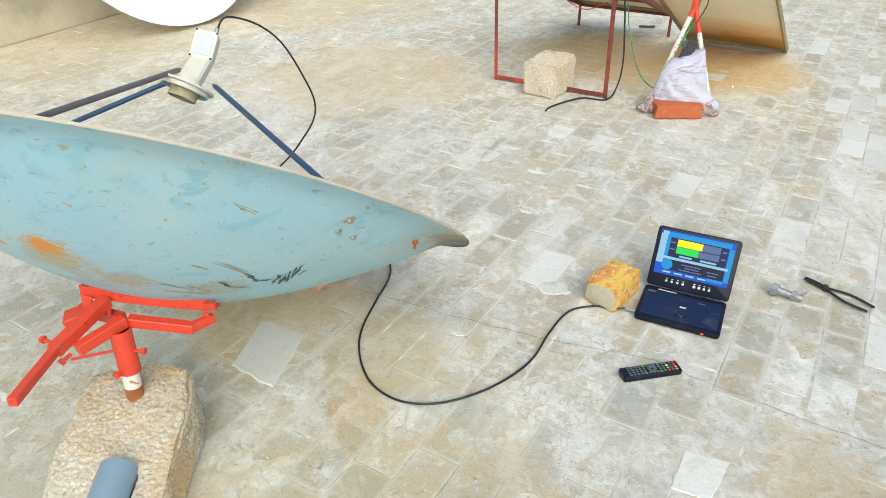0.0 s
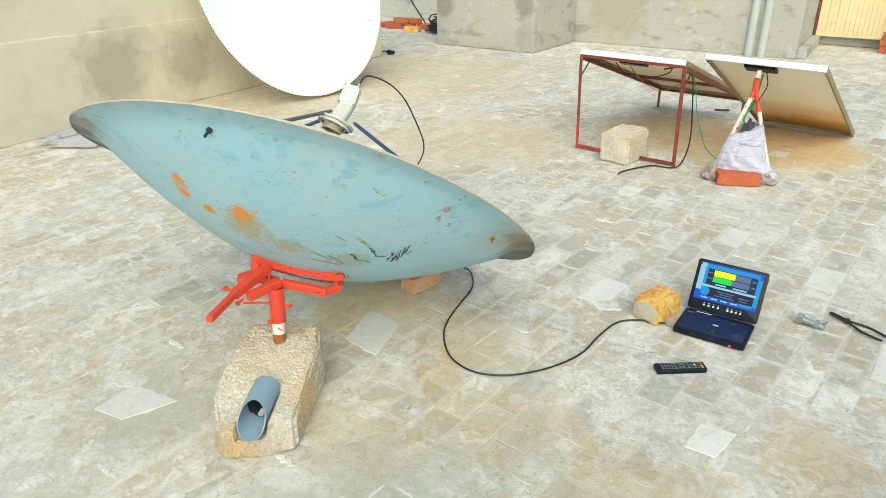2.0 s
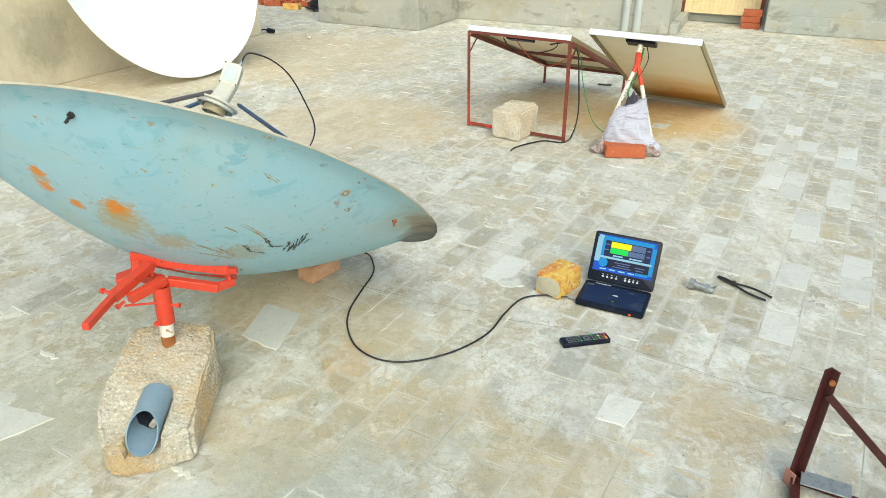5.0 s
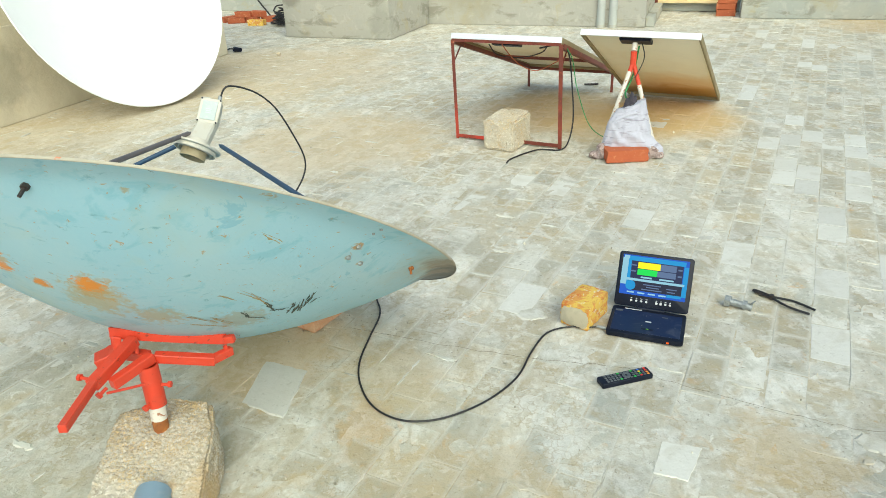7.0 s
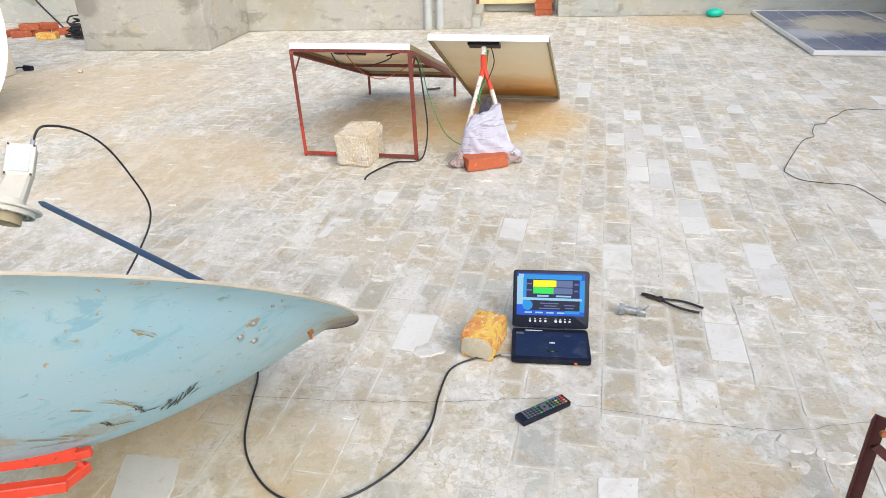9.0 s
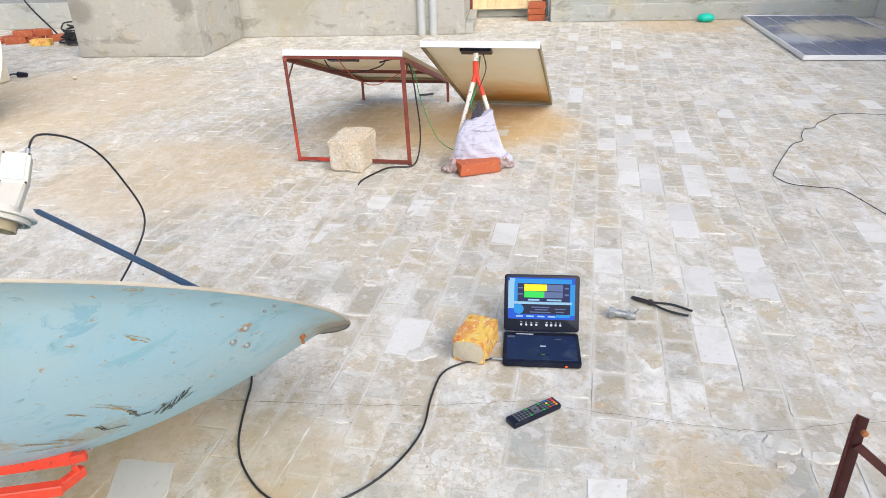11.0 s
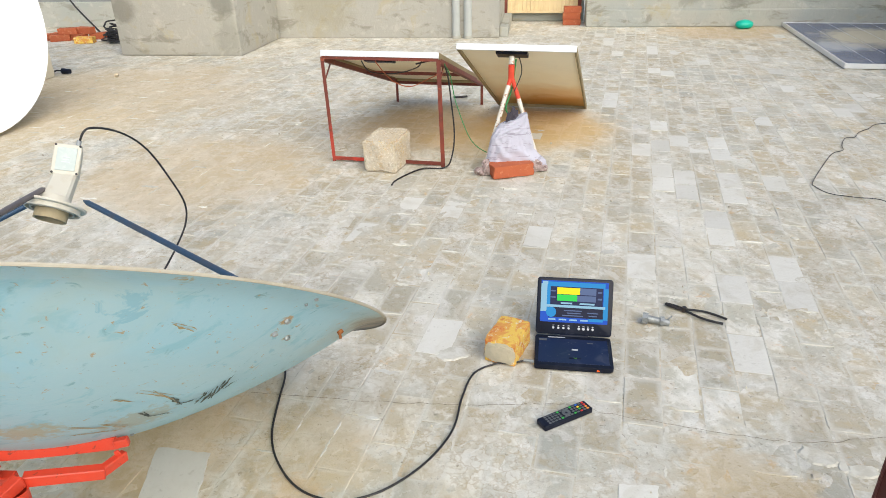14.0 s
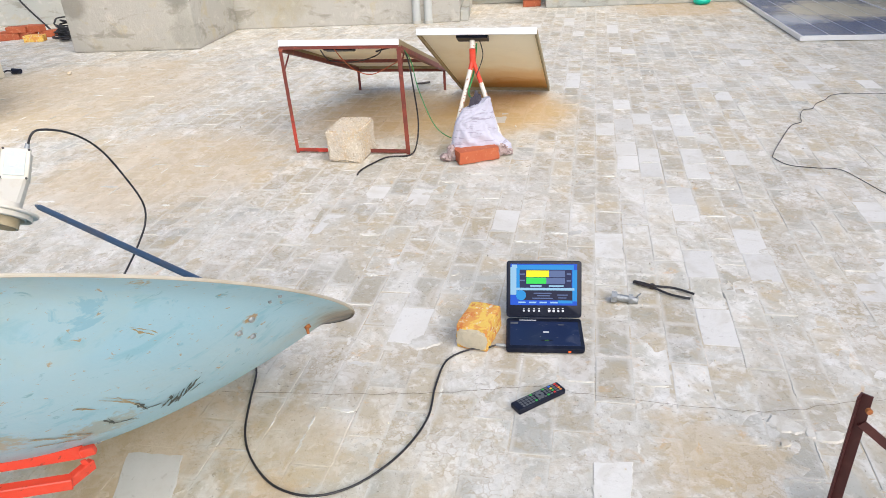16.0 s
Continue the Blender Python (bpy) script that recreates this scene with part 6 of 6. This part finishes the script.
bm = bmesh.new()
bmesh.ops.create_icosphere(bm, subdivisions=2, radius=0.024)
for v in bm.verts:
    v.co *= 1 + 0.4 * noise.noise(v.co * 60)
    v.co.z = max(v.co.z * 0.8 + 0.016, 0)
ob = solo("stone", bm, M_AGG, "small cream stone lying alone on the paving", "stone", smooth=True)
ob.location = (-1.927, 7.40, 0)

# loose grit
bm = bmesh.new()
random.seed(11)
for i in range(420):
    x, y = random.uniform(-2.5, 3.2), random.uniform(0.6, 5.5)
    s = random.uniform(0.0015, 0.0045) * (1.8 if random.random() < 0.06 else 1)
    r_ = bmesh.ops.create_icosphere(bm, subdivisions=1, radius=s)
    bmesh.ops.transform(bm, matrix=pose(x, y, s * 0.6, random.uniform(0, 90), random.uniform(0, 90), 0) @ Matrix.Diagonal((1.3, 0.9, 0.7, 1)), verts=r_["verts"])
solo("grit", bm, M_PEBBLE, "loose pale grit scattered on the paving", "grit", kind="stuff")

courses("wall_north", -3.0, -1.05, 8.744, 0.12, 1.3)
courses("wall_northeast", 0.75, 4.6, 9.624, 0.25, 1.1)

# long crack across the paving, its shadow and dirt a dark ribbon
bm = bmesh.new()
line = smooth_line([(-0.25, 2.02, 0), (0.199, 1.879, 0), (0.474, 1.811, 0), (0.70, 1.77, 0), (0.868, 1.681, 0), (1.161, 1.536, 0), (1.353, 1.464, 0), (1.646, 1.43, 0), (2.1, 1.30, 0)], 22)
rows = []
for k, p in enumerate(line):
    p = p + Vector((0.006 * noise.noise(Vector((k * 0.31, 0, 0))), 0.010 * noise.noise(Vector((0, k * 0.27, 5))), 0.0027))
    w = 0.0007 + 0.0009 * abs(noise.noise(Vector((k * 0.4, 8, 0))))
    rows.append((bm.verts.new(p + Vector((0, w, 0))), bm.verts.new(p - Vector((0, w, 0)))))
for a_, b_ in zip(rows, rows[1:]):
    bm.faces.new((a_[0], a_[1], b_[1], b_[0]))
part("crack", bm, M_CRACK, floor, "long crack with shadow and dirt as a dark strip")

# ---- paving bricks, last ----
PA = radians(-24)
E1 = Vector((math.cos(PA), math.sin(PA), 0))
E2 = Vector((-math.sin(PA), math.cos(PA), 0))
PU, PV = 0.1185, 0.234
ORG = Vector((0.45, 3.49, 0))
PALE = [(0.45, 3.49), (0.68, 3.37), (1.87, 3.43), (1.91, 3.27), (2.24, 3.42), (2.15, 3.18), (1.97, 3.03), (1.85, 2.78), (1.39, 2.64), (2.62, 2.64), (1.95, 2.38), (1.91, 2.26), (2.27, 2.14), (1.48, 1.90),
         (1.96, 4.03), (2.23, 4.23), (2.42, 3.96), (2.58, 4.16), (0.20, 3.13), (0.47, 2.28), (0.99, 2.95), (1.56, 2.33), (2.46, 3.95), (2.37, 4.16), (3.86, 5.19), (4.32, 4.84), (2.16, 2.06)]
rng = random.Random(3)


def brick_verts(w, l, c, dz, tx, ty):
    """Top of a paving brick with a worn bevel, its sides down to the bed."""
    hw, hl = w / 2, l / 2
    top = [(-hw + c, -hl + c), (hw - c, -hl + c), (hw - c, hl - c), (-hw + c, hl - c)]
    rim = [(-hw, -hl), (hw, -hl), (hw, hl), (-hw, hl)]
    jog = [(rng.uniform(-0.004, 0.003), rng.uniform(-0.006, 0.004)) for _ in range(4)]
    top = [(x + math.copysign(a, x), y + math.copysign(b, y)) for (x, y), (a, b) in zip(top, jog)]
    rim = [(x + math.copysign(a, x), y + math.copysign(b, y)) for (x, y), (a, b) in zip(rim, jog)]
    v = [(x, y, dz + tx * x + ty * y) for x, y in top] + [(x, y, dz - c * 0.6 + tx * x + ty * y) for x, y in rim] + [(x, y, -0.03) for x, y in rim]
    f = [(0, 1, 2, 3)] + [(a, (a + 1) % 4, (a + 1) % 4 + 4, a + 4)[::-1] for a in range(4)] + [(a + 4, (a + 1) % 4 + 4, (a + 1) % 4 + 8, a + 8)[::-1] for a in range(4)]
    return v, f


def paving_mesh(name, v, f, material):
    me = bpy.data.meshes.new(name)
    me.from_pydata(v, [], f)
    me.materials.append(material)
    if material is M_BRICKPAVE:
        # each brick has nine faces of four corners, the top one first
        one = numpy.zeros((9, 4, 2), dtype=numpy.float32)
        one[0] = ((0, 0), (1, 0), (1, 1), (0, 1))
        me.uv_layers.new(name="brick").data.foreach_set("uv", numpy.tile(one.ravel(), len(f) // 9))
    return me


alike = [paving_mesh("paving_brick", *brick_verts(PU - rng.uniform(0.004, 0.009), PV - rng.uniform(0.005, 0.014), 0.0016, -0.0012 + rng.uniform(-0.0012, 0.0012), rng.uniform(-0.006, 0.006), rng.uniform(-0.004, 0.004)), M_BRICKPAVE) for _ in range(8)]
pale_me = paving_mesh("pale_brick", *brick_verts(PU - 0.003, PV - 0.004, 0.0025, -0.0006, 0, 0), M_PALE)
ridge_v, ridge_f = [], []


def ridge(p, along, across, length, width, lift):
    """A smear of pale mortar standing a little proud in a joint, with a ragged outline."""
    n_ = 9
    k0 = len(ridge_v)
    sd = rng.uniform(0, 50)
    for k in range(n_):
        f = 2 * k / (n_ - 1) - 1
        taper = max(0.04, 1 - abs(f) ** 3)
        c = p + along * (f * length / 2) + across * (0.35 * width * noise.noise(Vector((sd, k * 0.7, 0))))
        for q, z in ((-1, -0.004), (-0.6, lift), (0.6, lift), (1, -0.004)):
            w = width / 2 * taper * (0.75 + 0.8 * noise.noise(Vector((sd + q * 3, k * 0.9, 5))))
            v_ = c + across * (q * w)
            ridge_v.append((v_.x, v_.y, z))
    for k in range(n_ - 1):
        for q in range(3):
            a = k0 + k * 4 + q
            ridge_f.append((a, a + 4, a + 5, a + 1))


def splash(x, y, rx, ry, turn, lift):
    """A thin ragged splash of white plaster on the paving."""
    k0 = len(ridge_v)
    m_ = Matrix.Rotation(radians(turn), 4, "Z")
    ridge_v.append((x, y, lift))
    n_ = 44
    for s_, z in ((0.85, lift), (1.0, -0.002)):
        for k in range(n_):
            a = 2 * math.pi * k / n_
            g = s_ * (1 + 0.32 * noise.noise(Vector((math.cos(a) * 1.6 + x * 9, math.sin(a) * 1.6, y * 7))) + 0.16 * noise.noise(Vector((math.cos(a) * 5, math.sin(a) * 5, x * 30))))
            v_ = m_ @ Vector((rx * g * math.cos(a), ry * g * math.sin(a), 0))
            ridge_v.append((x + v_.x, y + v_.y, z))
    for k in range(n_):
        j = (k + 1) % n_
        ridge_f.append((k0, k0 + 1 + k, k0 + 1 + j))
        ridge_f.append((k0 + 1 + k, k0 + 1 + n_ + k, k0 + 1 + n_ + j, k0 + 1 + j))


for spot in ((1.337, 1.412, 0.052, 0.035, -50), (1.422, 1.337, 0.042, 0.026, -10), (1.29, 1.345, 0.018, 0.012, 20), (1.38, 1.36, 0.02, 0.014, 60), (-0.43, 1.70, 0.06, 0.04, 40), (-1.13, 1.15, 0.06, 0.04, 20), (0.74, 1.33, 0.03, 0.02, 0), (0.43, 2.11, 0.055, 0.04, -24)):
    splash(*spot, 0.0028)
for k in range(28):
    splash(rng.uniform(-3.5, 3.5), rng.uniform(0.7, 6.5), rng.uniform(0.010, 0.05), rng.uniform(0.008, 0.03), rng.uniform(0, 180), 0.0026)

rest_v, rest_f, pale_v, pale_f = [], [], [], []


def worn_patch(corners, lift):
    """A pale worn plate of plaster over a few bricks, with a nibbled outline."""
    k0 = len(pale_v)
    c = sum((Vector((*q, 0)) for q in corners), Vector()) / len(corners)
    loop = []
    for a, b in zip(corners, corners[1:] + corners[:1]):
        for k in range(9):
            p = Vector((*a, 0)).lerp(Vector((*b, 0)), k / 9)
            loop.append(c + (p - c) * (1 + 0.07 * noise.noise(p * 31) + 0.06 * noise.noise(p * 75)))
    pale_v.append((c.x, c.y, lift))
    for s_, z in ((0.96, lift), (1.0, -0.002)):
        pale_v.extend([(*(c + (p - c) * s_).xy, z) for p in loop])
    n_ = len(loop)
    for k in range(n_):
        j = (k + 1) % n_
        pale_f.append((k0, k0 + 1 + k, k0 + 1 + j))
        pale_f.append((k0 + 1 + k, k0 + 1 + n_ + k, k0 + 1 + n_ + j, k0 + 1 + j))


for patch in ([(-1.147, 0.98), (-1.019, 0.955), (-0.906, 1.091), (-1.103, 1.135)], [(-0.52, 1.59), (-0.365, 1.512), (-0.345, 1.756), (-0.503, 1.815)],
              [(0.701, 1.297), (0.788, 1.264), (0.862, 1.393), (0.757, 1.42)]):
    worn_patch(patch, 0.003)
for i in range(-75, 75):
    shift = (0.5 if i % 2 else 0.0) * PV + rng.uniform(-0.02, 0.02)
    for j in range(-45, 45):
        p = ORG + E1 * (i * PU + rng.uniform(-0.002, 0.002)) + E2 * (j * PV + shift + rng.uniform(-0.003, 0.003))
        u, v = p.dot(GU), p.dot(GV)
        if not (-9.5 < u < 4.75 and -3.0 < v < 10.2):
            continue
        q = [(p.x - a) * E1.x + (p.y - b) * E1.y for a, b in PALE], [(p.x - a) * E2.x + (p.y - b) * E2.y for a, b in PALE]
        if -5.0 < p.x < 4.6 and 0.3 < p.y < 9.5:
            if rng.random() < 0.26:
                ridge(p + E2 * (PV / 2) + E1 * rng.uniform(-0.02, 0.02), E1, E2, PU * rng.uniform(0.45, 1.0), rng.choice((0.010, 0.013, 0.018, 0.026, 0.036)), rng.uniform(0.0012, 0.0026))
            if rng.random() < 0.18:
                ridge(p + E1 * (PU / 2) + E2 * rng.uniform(-0.08, 0.08), E2, E1, PV * rng.uniform(0.15, 0.5), rng.choice((0.006, 0.009, 0.013)), rng.uniform(0.0008, 0.002))
        is_pale = any(abs(a) < PU / 2 and abs(b) < PV / 2 for a, b in zip(*q)) or (v > 3 and u > -0.5 and rng.random() < 0.06)
        if -0.75 < p.x < 1.75 and 0.75 < p.y < 2.95:
            ob = new("paving_brick", pale_me if is_pale else alike[rng.randrange(8)])
            ob.parent = floor
            ob.matrix_basis = Matrix.Translation(p) @ Matrix.Rotation(PA + rng.uniform(-0.012, 0.012), 4, "Z")
            continue
        vv, ff = brick_verts(PU - rng.uniform(0.004, 0.010), PV - rng.uniform(0.005, 0.016), 0.0016, -0.0012 + rng.uniform(-0.0014, 0.0014), rng.uniform(-0.008, 0.008), rng.uniform(-0.005, 0.005))
        tv, tf = (pale_v, pale_f) if is_pale else (rest_v, rest_f)
        k = len(tv)
        an = rng.uniform(-0.014, 0.014)
        e1 = E1 * math.cos(an) + E2 * math.sin(an)
        e2 = E2 * math.cos(an) - E1 * math.sin(an)
        tv.extend([(p.x + e1.x * x + e2.x * y, p.y + e1.y * x + e2.y * y, z) for x, y, z in vv])
        tf.extend([tuple(a + k for a in f) for f in ff])
for nm, tv, tf, mt in (("paving_field", rest_v, rest_f, M_BRICKPAVE), ("pale_paving_field", pale_v, pale_f, M_PALE)):
    ob = new(nm, paving_mesh(nm, tv, tf, mt))
    ob.parent = floor
    tagged(ob, "worn brick paving" if mt is M_BRICKPAVE else "pale bricks among the paving", kind="stuff")
ob = new("mortar_ridges", paving_mesh("mortar_ridges", ridge_v, ridge_f, M_SMEAR))
ob.parent = floor
tagged(ob, "pale mortar smears in the joints", kind="stuff")
